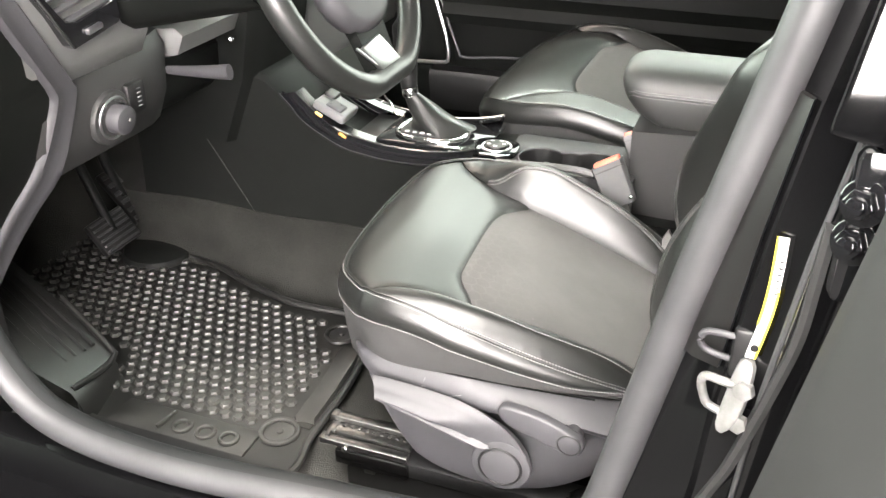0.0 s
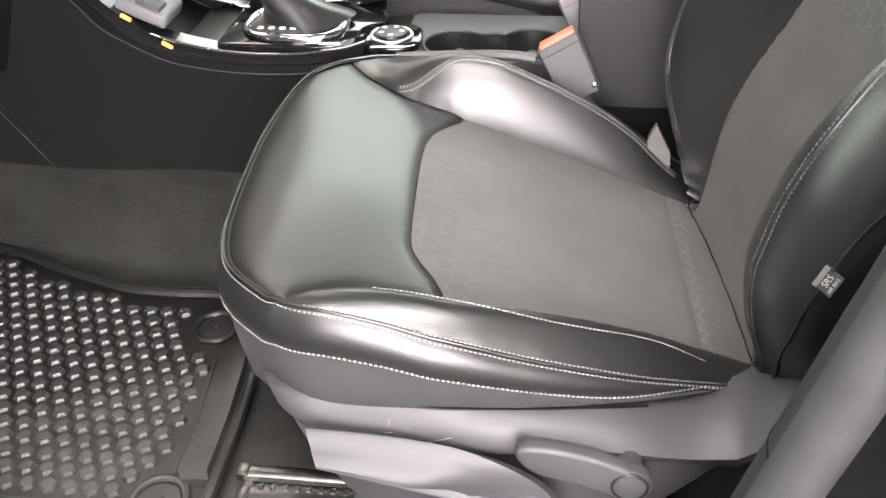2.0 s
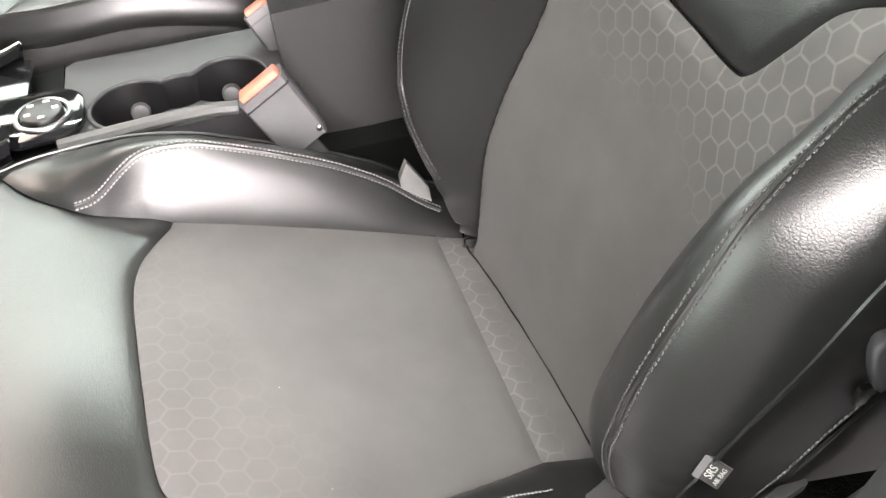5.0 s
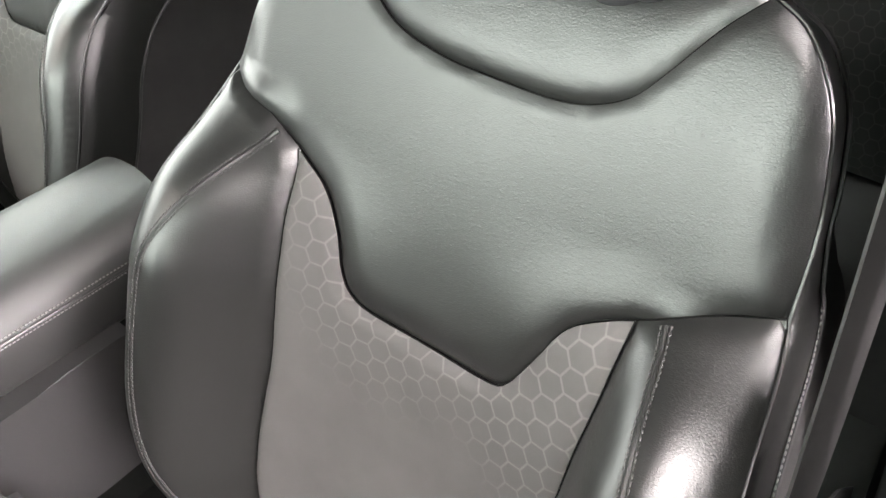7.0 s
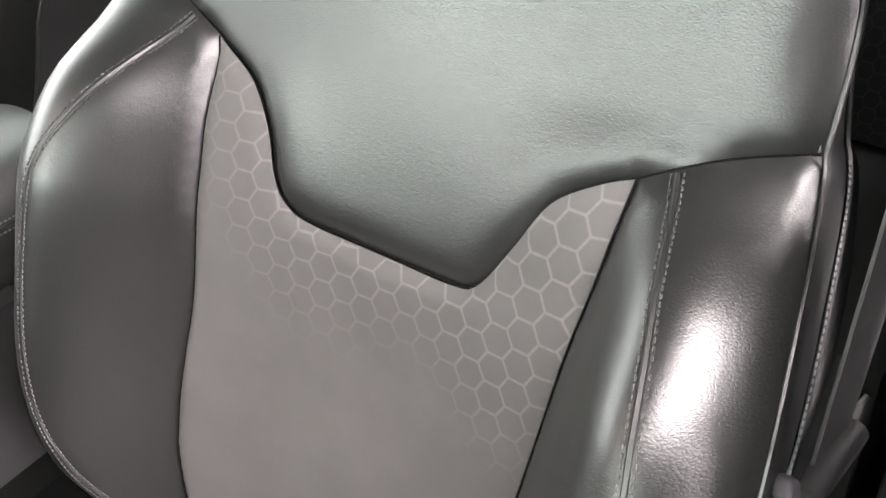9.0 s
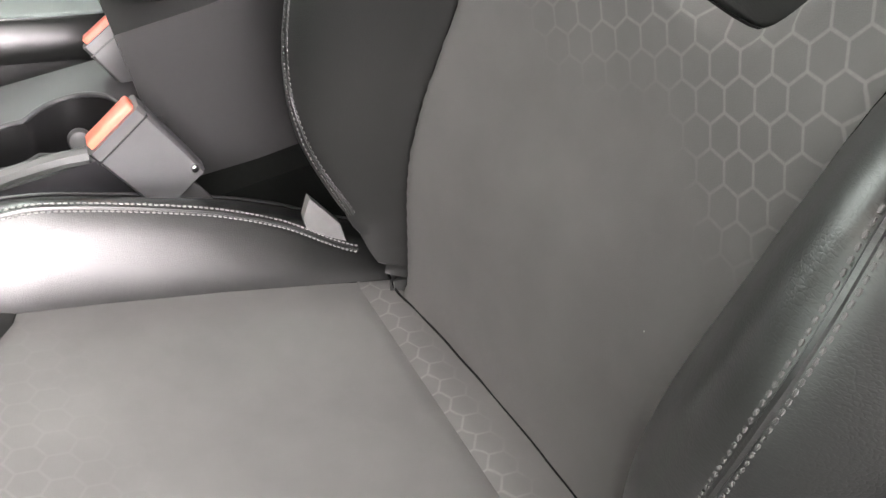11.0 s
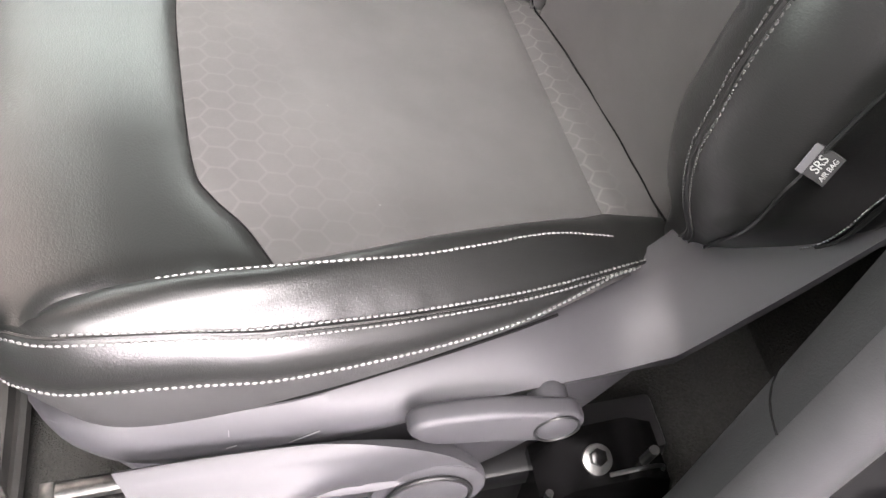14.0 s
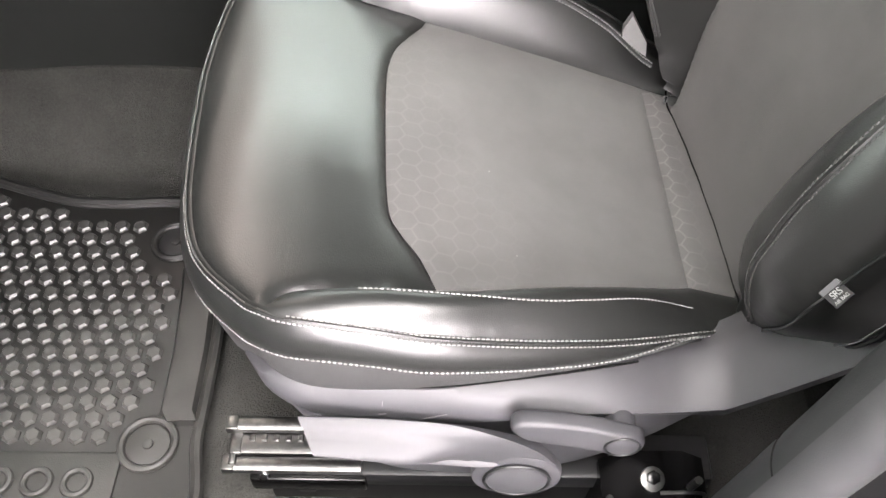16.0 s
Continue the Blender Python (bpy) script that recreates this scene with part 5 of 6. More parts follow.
# ---------------------------------------------------------------- seat rail
rail = thing("seat_rail", (-0.3, 1.02, 0.0), "greased steel seat rail on the carpet under the seat", "seat rail")
for nm, y, x0, x1, z, r, mt in (("upper_rail", 1.052, -0.510, -0.36, 0.094, (0.008, 0.005), STEEL), ("tooth_rail", 1.033, -0.505, -0.36, 0.084, (0.012, 0.004), STEEL), ("lower_rail", 1.011, -0.512, -0.36, 0.078, (0.008, 0.005), STEEL)):
    rl = part(nm, loft([[(x, y + a * r[0], z + b * r[1]) for a, b in ((-1, -1), (-1, 0.6), (-0.6, 1), (0.6, 1), (1, 0.6), (1, -1))] for x in np.linspace(x0, x1, 6)], True, True), mt, rail)
    part("rail_cap", box_bm((x0 + 0.004, y, z), (0.014, r[0] * 2.25, r[1] * 2.4), 0.002), STEEL, rl, "steel end cap")
    if nm == "tooth_rail":
        for k in range(9):
            part("tooth", box_bm((x0 + 0.022 + 0.0135 * k, y + 0.005, z + 0.005), (0.006, 0.008, 0.004), 0.001), STEEL, rl)
part("rail_bed", box_bm((-0.23, 1.03, 0.058), (0.51, 0.055, 0.03), 0.006), HARD, rail)
part("rail_foot", box_bm((-0.23, 1.03, 0.022), (0.48, 0.045, 0.055), 0.004), HARD, rail)
part("front_link", box_bm((-0.503, 1.030, 0.083), (0.008, 0.045, 0.010), 0.002), STEEL, rail)
part("bracket", box_bm((-0.42, 1.004, 0.056), (0.13, 0.014, 0.028), 0.004), SATINBLACK, rail, "black steel bracket")
part("clip", box_bm((-0.424, 1.004, 0.040), (0.020, 0.012, 0.012), 0.003), STEEL, rail, "bright spring clip")
part("rivet", disc((-0.468, 1.002, 0.072), (0, -1, 0.4), 0.005, 0.008, 14, 0.001), CHROME, rail)
mount = part("rear_mount", loft([[(-0.11, y, -0.01), (-0.10, y, 0.085), (-0.075, y, 0.105), (-0.015, y, 0.108), (0.01, y, 0.09), (0.02, y, -0.01)] for y in (0.965, 1.02)], True, True), SATINBLACK, rail, "black rear mounting foot")
part("bolt_head", disc((-0.050, 0.985, 0.117), (0.1, -0.4, 1), 0.0075, 0.008, 6, 0.001), SATINBLACK, mount)
part("bolt_washer", disc((-0.050, 0.986, 0.111), (0.1, -0.4, 1), 0.013, 0.004, 28, 0.001), STEEL, mount)
part("pin", tube(polyline([(-0.098, 0.965, 0.085), (-0.096, 0.965, 0.112)], 0.02), 0.0035, 8, up=(0, 1, 0)), STEEL, mount)
part("pin", tube(polyline([(-0.012, 0.98, 0.10), (-0.008, 0.975, 0.135)], 0.02), 0.0045, 8, up=(0, 1, 0)), STEEL, mount)
part("spring_wire", tube(spline([(-0.045, 0.968, 0.118), (-0.02, 0.966, 0.125), (-0.002, 0.968, 0.118), (0.004, 0.972, 0.10)], 0.005), 0.002, 6), STEEL, mount)

# ---------------------------------------------------------------- centre console
con = thing("center_console", (-0.5, 1.72, 0.13), "dark plastic centre console with gloss black and chrome trim", "console")
YL, YR = 1.62, 1.82
top_z = lambda x: float(lut(x, [-1.3, -0.95, -0.876, -0.845, -0.766, -0.70, -0.634, -0.518, -0.44, -0.38, 0.25], [0.50, 0.46, 0.40, 0.37, 0.328, 0.314, 0.309, 0.316, 0.325, 0.335, 0.335]))
xs = np.linspace(-1.3, 0.25, 90)
part("console_body",
     merge(loft([[(x, YL - 0.006, 0.10), (x, YL, 0.20), (x, YL + 0.002, top_z(x) - 0.01), (x, YL + 0.012, top_z(x)), (x, YR - 0.012, top_z(x)), (x, YR, top_z(x) - 0.01), (x, YR + 0.006, 0.10)] for x in xs if x < -0.41], True, True),
           loft([[(x, YL - 0.006, 0.10), (x, YL, 0.20), (x, YL + 0.002, 0.25), (x, YR - 0.002, 0.25), (x, YR, 0.2), (x, YR + 0.006, 0.10)] for x in np.linspace(-0.41, 0.2, 8)], True, True)), CONSOLE, con, "dark grey moulded console body")
part("panel_joint", tube(polyline([(-1.126, 1.6165, 0.331), (-0.99, 1.6165, 0.117)], 0.03), 0.0010, 6, up=(0, 1, 0)), DOORCARD, con, "thin joint line in the side panel")
part("upper_edge", tube(spline([(-0.41, 1.622, 0.338), (-0.3, 1.622, 0.345), (-0.24, 1.623, 0.345), (-0.21, 1.625, 0.34)], 0.02), 0.008, 8), SOFT, con)
for y, sgn in ((YL, -1), (YR, 1)):
    lowc = spline([(-0.90, y, 0.428), (-0.876, y, 0.405), (-0.845, y, 0.370), (-0.766, y, 0.328), (-0.70, y, 0.314), (-0.634, y, 0.309), (-0.56, y, 0.311), (-0.518, y, 0.317), (-0.46, y, 0.336)], 0.01)
    upc = spline([(-0.86, y, 0.435), (-0.829, y, 0.406), (-0.80, y, 0.383), (-0.764, y, 0.362), (-0.70, y, 0.346), (-0.633, y, 0.339), (-0.56, y, 0.340), (-0.493, y, 0.350), (-0.455, y, 0.362)], 0.01)
    n = min(len(lowc), len(upc))
    lowc, upc = lowc[np.linspace(0, len(lowc) - 1, n).astype(int)], upc[np.linspace(0, len(upc) - 1, n).astype(int)]
    o = np.array((0, sgn, 0.0))
    part("gloss_trim", loft([lowc - 0.01 * o, lowc + 0.006 * o, 0.5 * (lowc + upc) + 0.011 * o, upc + 0.006 * o, upc - 0.012 * o, upc - 0.03 * o], False), GLOSS, con, "gloss black trim strip")
    part("chrome_strip", tube(upc[n // 4:] + 0.004 * o + np.array((0, 0, 0.001)), 0.0024, 8, up=(0, 1, 0)), CHROME, con, "thin chrome strip")
    part("lower_bead", tube(lowc + 0.005 * o, 0.0016, 6, up=(0, 1, 0)), TRIM, con)
part("gloss_top", box_bm((-0.565, 1.72, 0.343), (0.24, 0.175, 0.012), 0.004), GLOSS, con, "gloss black shifter surround")
part("tray", box_bm((-0.70, 1.725, 0.33), (0.10, 0.16, 0.012), 0.003), HARD, con, "dark open tray")
part("tray_wall", tube(spline([(-0.86, 1.80, 0.45), (-0.78, 1.805, 0.42), (-0.72, 1.79, 0.375), (-0.69, 1.755, 0.36), (-0.665, 1.745, 0.36)], 0.01), 0.0025, 8), CHROME, con, "chrome edge of the tray")
# socket panel ahead of the tray
tilt = Matrix.Rotation(radians(24), 3, "Y")
sock = part("socket_panel", box_bm((-0.790, 1.662, 0.394), (0.078, 0.074, 0.022), 0.006, 3, tilt), GREYPL, con, "mid grey socket panel")
part("socket_door", box_bm((-0.780, 1.646, 0.402), (0.038, 0.032, 0.010), 0.003, 3, tilt), TRIM, sock)
part("switch", box_bm((-0.806, 1.682, 0.415), (0.026, 0.034, 0.012), 0.004, 3, tilt), HARD, sock, "black rocker switch")
for k in (-1, 1):
    part("mark", box_bm((-0.780 + 0.008 * k, 1.646 + 0.008 * k, 0.4072 - 0.0035 * k), (0.005, 0.005, 0.002), 0.0005, 1, tilt), HARD, sock)
# amber glints on the gloss trim, put in as small coloured blocks
for x, z in ((-0.806, 0.393), (-0.752, 0.352)):
    part("amber_glint", box_bm((x, 1.612, z), (0.018, 0.006, 0.006), 0.002, 2, Matrix.Rotation(radians(30), 3, "Y")), textured("amber_glint_paint", (0.9, 0.45, 0.12), (0.8, 0.4, 0.1), 0.2, 30, 500, 0.02, 0.0003), con, "small amber glint built as a coloured block")
# shifter
def rrect(cx, cy, w, h, r, n=6):
    out = []
    for sx, sy, a0 in ((1, 1, 0), (-1, 1, 90), (-1, -1, 180), (1, -1, 270)):
        for a in np.linspace(a0, a0 + 90, n):
            out.append((cx + sx * (w / 2 - r) + r * math.cos(radians(a)), cy + sy * (h / 2 - r) + r * math.sin(radians(a))))
    return out


ring_o = [(*p, 0.352) for p in rrect(-0.578, 1.705, 0.148, 0.118, 0.045)]
shift = thing("gear_shifter", (-0.58, 1.705, 0.35), "black gear shifter with leather boot in a chrome surround", "gear shifter")
part("surround", tube(np.array(ring_o), 0.0075, 10, closed=True), CHROME, shift, "chrome ring")
part("base_plate", prism(rrect(-0.578, 1.705, 0.145, 0.115, 0.044), Matrix.Translation((0, 0, 0.347)), 0.008, 0.002), HARD, shift)
part("gate_plate", prism(rrect(-0.60, 1.672, 0.085, 0.03, 0.012), Matrix.Translation((0, 0, 0.354)), 0.004, 0.001), TRIM, shift, "grey gate strip with pale marks")
for k in range(4):
    part("gate_mark", box_bm((-0.625 + 0.017 * k, 1.668, 0.3595), (0.009, 0.008, 0.002), 0.0005), WHITE, shift)
rings = []
for t in np.linspace(0, 1, 12):
    c = Vector((-0.560, 1.715, 0.354)).lerp(Vector((-0.634, 1.715, 0.425)), t)
    w, h = 0.052 * (1 - t) ** 1.25 + 0.015, 0.04 * (1 - t) ** 1.25 + 0.014
    fold = lambda a: 1 + 0.07 * (1 - t) * math.sin(4 * a + 7 * t) + 0.05 * math.sin(9 * t + 2 * a)
    rings.append([(c.x + w * math.cos(a) * fold(a), c.y + h * math.sin(a) * fold(a), c.z + 0.006 * math.cos(a)) for a in np.linspace(0, 2 * math.pi, 32, endpoint=False)])
part("boot", loft(rings, True, True), LEATHER, shift, "soft black leather boot")
part("collar", disc((-0.636, 1.715, 0.432), (-0.15, 0, 1), 0.018, 0.022, 24, 0.004), CHROME, shift, "chrome collar")
kn = np.linspace(0, 1, 10)
part("knob", tube(np.array([(-0.638 - 0.012 * t, 1.715, 0.44 + 0.15 * t) for t in kn]), 0.02, 16, up=(0, 1, 0), scale=lut(kn, [0, 0.2, 0.7, 0.92, 1], [0.85, 1.0, 1.25, 1.2, 0.6])), HARD, shift, "black grip")
# drive mode switches
dial = thing("mode_dial", (-0.425, 1.675, 0.345), "round drive mode dial with buttons on the console", "switch")
part("dial_plate", prism(rrect(-0.43, 1.675, 0.10, 0.10, 0.035), Matrix.Translation((0, 0, 0.338)), 0.012, 0.004), GLOSS, dial)
part("dial_ring", torus((-0.425, 1.67, 0.352), (0, 0, 1), 0.030, 0.003, 32, 8), SATIN, dial, "silver ring")
part("dial_cap", disc((-0.425, 1.67, 0.353), (0, 0, 1), 0.024, 0.012, 28, 0.003), HARD, dial)
for k in range(5):
    a = 1.2 * k
    part("dial_mark", box_bm((-0.425 + 0.016 * math.cos(a), 1.67 + 0.016 * math.sin(a), 0.3595), (0.007, 0.004, 0.001), 0.0003), WHITE, dial)
# cup holders: one peanut-shaped well
ang = np.linspace(0, 2 * math.pi, 72, endpoint=False)
cx, cy = -0.272, 1.682


def peanut(a, grow=0.0):
    best = 0.0
    d = np.array((math.cos(a), math.sin(a)))
    for off in (-0.056, 0.056):
        c = np.array((off, 0.006 * np.sign(off)))
        b = d @ c
        disc_ = (0.046 + grow) ** 2 - (c @ c - b * b)
        if disc_ > 0:
            best = max(best, b + math.sqrt(disc_))
    return max(best, 0.034 + grow)


def ring_at(fn, z):
    return [(cx + fn(a) * math.cos(a), cy + fn(a) * math.sin(a), z) for a in ang]


def rect_ring(z):
    out = []
    for a in ang:
        c, s_ = math.cos(a), math.sin(a)
        hx = 0.138
        hy = (YR - 0.012 - cy) if s_ > 0 else (cy - YL - 0.004)
        k = min(hx / max(abs(c), 1e-6), hy / max(abs(s_), 1e-6))
        out.append((cx + k * c, cy + k * s_, z))
    return out


part("cup_deck", loft([rect_ring(0.25), rect_ring(0.332), ring_at(lambda a: peanut(a, 0.012), 0.337), ring_at(lambda a: peanut(a, 0.006), 0.337)], True), TRIM, con, "grey console deck round the cup holders")
part("cup_rim", tube(np.array(ring_at(lambda a: peanut(a, 0.004), 0.338)), 0.003, 8, closed=True), TRIM, con, "grey rim of the cup holders")
part("cup_well", loft([ring_at(lambda a: peanut(a, 0.003), 0.338), ring_at(lambda a: peanut(a, 0.0), 0.32), ring_at(lambda a: peanut(a, -0.006), 0.265), ring_at(lambda a: 0.001, 0.262)], True), HARD, con, "black cup well")
for dx in (-0.056, 0.056):
    part("cup_nub", disc((cx + dx, cy + 0.035, 0.30), (0, -1, 0.3), 0.012, 0.02, 18, 0.006), GREYPL, con, "rubber grip nub")
# armrest
arm = thing("armrest", (-0.03, 1.78, 0.25), "black leather centre armrest on a plastic base", "armrest")


ARM = [(1.688, 0.492), (1.696, 0.520), (1.718, 0.541), (1.75, 0.551), (1.785, 0.555), (1.83, 0.551), (1.862, 0.538), (1.877, 0.517), (1.882, 0.49), (1.880, 0.455), (1.870, 0.432), (1.84, 0.425), (1.785, 0.423), (1.73, 0.424), (1.703, 0.429), (1.692, 0.445)]
arm_ring = spline([(0.0, y, z - 0.008) for y, z in ARM], 0.008, True)
rings = []
for s_ in (0.0, 0.002, 0.006, 0.012, 0.02, 0.03, 0.042, 0.06, 0.1, 0.15, 0.2, 0.25, 0.3, 0.35):
    k = math.sqrt(max(0.0, 1 - (1 - min(s_, 0.05) / 0.05) ** 2))
    y = 1.785 + (arm_ring[:, 1] - 1.785) * (0.62 + 0.38 * k)
    z = 0.50 + (arm_ring[:, 2] - 0.50) * (0.42 + 0.58 * k)
    xf = lut(z, [0.42, 0.45, 0.48, 0.52, 0.556], [-0.125, -0.155, -0.177, -0.189, -0.178])
    rings.append(np.column_stack([xf + s_, y, z]))
part("armrest_pad", loft(rings, True, True), ARMLEATHER, arm, "padded black leather armrest")
seam = np.array([r[int(np.argmin(np.abs(r[:, 2] - 0.492) + 5 * np.abs(r[:, 1] - r[:, 1].min())))] for r in rings[3:]])
seam = spline(seam, 0.006)
part("seam_welt", tube(seam + np.array((0, -0.0005, 0)), 0.0022, 6), LEATHER, arm)
for dz in (-0.005, 0.005):
    part("stitching", stitch_bm(seam + np.array((0, 0.001 if dz > 0 else -0.0004, dz)), np.tile((0, -1.0, 0.3), (len(seam), 1))), THREAD, arm)
part("armrest_base", loft([[(-0.145, 1.665, 0.25), (-0.15, 1.665, 0.425), (-0.07, 1.662, 0.43), (-0.03, 1.668, 0.43), (0.05, 1.668, 0.43), (0.12, 1.668, 0.22), (-0.05, 1.66, 0.2)],
                           [(-0.145, 1.875, 0.25), (-0.15, 1.875, 0.425), (-0.07, 1.878, 0.43), (-0.03, 1.872, 0.43), (0.05, 1.872, 0.43), (0.12, 1.872, 0.22), (-0.05, 1.88, 0.2)]], True, True), DOORCARD, arm, "dark grey plastic armrest base")

# seat belt buckles
def buckle(m, lab):
    b = thing("seat_belt_buckle", m @ Vector((0, 0, -0.1)), lab, "seat belt buckle", "belt buckles")

    def put(nm, bm, mt, l=""):
        bmesh.ops.transform(bm, matrix=m, verts=bm.verts)
        return part(nm, bm, mt, b, l)
    put("housing", loft([[(sx * (0.029 + 0.002 * k), sy * (0.013 + 0.003 * k), z) for sx, sy in ((-1, -0.7), (-0.9, -1), (0.9, -1), (1, -0.7), (1, 0.7), (0.9, 1), (-0.9, 1), (-1, 0.7))] for z, k in ((-0.09, -0.6), (-0.07, 0), (-0.02, 0.6), (-0.003, 0.8))], True, True), BUCKLE, "grey plastic housing")
    put("release_button", box_bm((0, 0.0, -0.001), (0.052, 0.020, 0.010), 0.003, 3), RED, "red release button")
    put("joint", box_bm((0, -0.0002, -0.014), (0.061, 0.0325, 0.0012), 0), HARD)
    put("strap", box_bm((-0.004, 0, -0.12), (0.03, 0.006, 0.08), 0.002), SIDECLOTH, "black strap")
    put("rivet", disc((0.023, -0.012, -0.080), (0, -1, 0), 0.0035, 0.008, 14, 0.001), CHROME)


def axes(o, u, w):
    u, w = Vector(u).normalized(), Vector(w).normalized()
    m = Matrix((tuple(u), tuple(w.cross(u)), tuple(w))).transposed().to_4x4()
    m.translation = Vector(o)
    return m


buckle(axes((-0.181, 1.588, 0.389), (0.85, 0.05, 0.5), (-0.44, 0.12, 0.89)), "grey seat belt buckle with red button beside the driver cushion")
buckle(axes((-0.154, 1.772, 0.386), (0.88, 0.1, 0.42), (-0.40, 0.3, 0.86)), "grey seat belt buckle with red button beside the passenger cushion")

# ---------------------------------------------------------------- dashboard
dash = thing("dashboard", (-1.2, 1.72, 0.3), "dark grey moulded dashboard with an air vent", "dashboard")
prof = [(-1.75, 0.90), (-1.3, 0.905), (-1.08, 0.89), (-0.985, 0.85), (-0.96, 0.80), (-0.955, 0.72), (-0.965, 0.64), (-0.985, 0.60), (-1.02, 0.585), (-1.20, 0.57), (-1.75, 0.56)]
rings = []
for y, k in ((0.93, 0.72), (0.945, 0.9), (0.97, 0.985), (1.02, 1.0), (1.3, 1.0), (1.32, 0.93), (2.2, 0.93), (2.5, 1.0)):
    rings.append([(-1.75 + (x + 1.75) * k, y, 0.77 + (z - 0.77) * (0.6 + 0.4 * min(k * 1.02, 1))) for x, z in prof])
part("upper_panel", loft(rings, True, True), SOFT, dash, "soft dark grey upper panel")
knee = [(-1.35, 0.62), (-1.0, 0.615), (-0.985, 0.59), (-0.995, 0.50), (-1.02, 0.44), (-1.07, 0.41), (-1.30, 0.42), (-1.5, 0.5)]
part("knee_panel", loft([[(x - d, y, z + 0.12 * d) for x, z in knee] for y, d in ((0.97, 0.10), (1.0, 0.03), (1.04, 0.0), (1.34, 0.0), (1.38, 0.012), (1.395, 0.05))], True, True), DOORCARD, dash, "lower dashboard panel with the light switch")
part("lower_trim", loft([[(-1.2, y, 0.62), (-0.985 - d, y, 0.614), (-0.968 - d, y, 0.600), (-0.985 - d, y, 0.563), (-1.01 - d, y, 0.556), (-1.2, y, 0.56)] for y, d in ((1.385, 0.03), (1.40, 0.0), (1.60, 0.0), (1.62, 0.03))], True, True), SOFT, dash, "grey trim band below the instruments")
part("column_cover", loft([[(-1.3, y, 0.57), (-1.06 - d, y, 0.565), (-1.03 - d, y, 0.53), (-1.035 - d, y, 0.46), (-1.06 - d, y, 0.435), (-1.3, y, 0.44)] for y, d in ((1.36, 0.02), (1.39, 0.0), (1.60, 0.0), (1.62, 0.02))], True, True), CONSOLE, dash, "dark cover under the steering column")
part("underside", box_bm((-1.42, 1.72, 0.46), (0.55, 1.5, 0.10), 0.03), HARD, dash, "black underside over the pedals")
part("centre_panel", loft([[(-1.3, 1.60, z), (-0.98 + d, 1.60, z), (-0.96 + d, 1.63, z), (-0.96 + d, 1.83, z), (-0.98 + d, 1.86, z), (-1.3, 1.86, z)] for z, d in ((0.3, -0.06), (0.45, 0.0), (0.6, 0.03), (0.85, 0.0))], True, True), CONSOLE, dash, "black centre stack")
part("glove_box", box_bm((-1.12, 2.18, 0.5), (0.3, 0.56, 0.24), 0.03), SOFT, dash)
edge_1 = spline([(-0.95, 0.930, 0.79), (-0.960, 0.978, 0.714), (-0.970, 1.030, 0.632), (-0.978, 1.050, 0.604), (-0.984, 1.056, 0.574), (-1.012, 1.026, 0.480), (-1.05, 0.985, 0.405), (-1.085, 0.955, 0.335), (-1.12, 0.935, 0.26)], 0.012)
edge_2 = spline([(-0.95, 0.985, 0.79), (-0.956, 1.034, 0.707), (-0.968, 1.088, 0.625), (-0.976, 1.108, 0.600), (-0.984, 1.118, 0.576), (-1.010, 1.082, 0.456), (-1.05, 1.045, 0.385), (-1.085, 1.010, 0.32), (-1.12, 0.985, 0.25)], 0.012)
m_ = min(len(edge_1), len(edge_2))
edge_1, edge_2 = (e[np.linspace(0, len(e) - 1, m_).astype(int)] for e in (edge_1, edge_2))
part("end_band", loft([edge_1 * (1 - k) + edge_2 * k + np.array((d, 0, 0)) for k, d in ((-0.05, -0.012), (0.0, 0.001), (0.05, 0.007), (0.14, 0.0105), (0.3, 0.0085), (0.5, 0.006), (0.72, 0.008), (0.88, 0.009), (0.96, 0.005), (1.03, -0.012))], False), TRIM, dash, "rounded grey band at the dashboard end")
part("end_cap", loft([edge_1 + np.array((0.0, 0.002, 0.0)), edge_1 * np.array((1, 0, 1)) + np.array((0.0, 0.94, 0.0)) + np.array((0.006, 0.0, 0.0)), edge_1 * np.array((1, 0, 1)) + np.array((-0.05, 0.905, 0.0))], False), CONSOLE, dash, "dark end cap of the dashboard")
# air vent: a slanted gloss frame with a tab panel under its slats


def vent_ring(inset, x, low=0.0):
    corners = [(1.098 + inset, 0.661 + inset + low), (1.206 - inset, 0.676 + inset + low), (1.214 - inset, 0.688 + inset + low), (1.190 - inset, 0.80 - inset), (1.004 + 1.4 * inset, 0.80 - inset), (1.088 + 1.2 * inset - 0.72 * low, 0.668 + inset + low)]
    return [(x, y, z) for y, z in corners]


vent = part("vent_bezel", loft([vent_ring(0.0, -0.975), vent_ring(0.0, -0.947), vent_ring(0.003, -0.943), vent_ring(0.012, -0.943, 0.026), vent_ring(0.014, -0.948, 0.026), vent_ring(0.016, -0.985, 0.026)], True), GLOSS, dash, "gloss black vent surround", smooth=False)
part("vent_back", box_bm((-0.99, 1.12, 0.745), (0.01, 0.18, 0.10), 0), HARD, vent)
lean = Matrix.Rotation(radians(8), 3, "X") @ Matrix.Rotation(radians(14), 3, "Y")
for k in range(4):
    part("slat", box_bm((-0.962, 1.137 - 0.011 * k, 0.712 + 0.021 * k), (0.034, 0.112 + 0.006 * k, 0.006), 0.002, 2, lean), TRIM, vent)
part("vent_tab", box_bm((-0.940, 1.140, 0.684), (0.010, 0.036, 0.010), 0.003, 2, Matrix.Rotation(radians(8), 3, "X")), SATIN, vent, "silver tab under the slats")
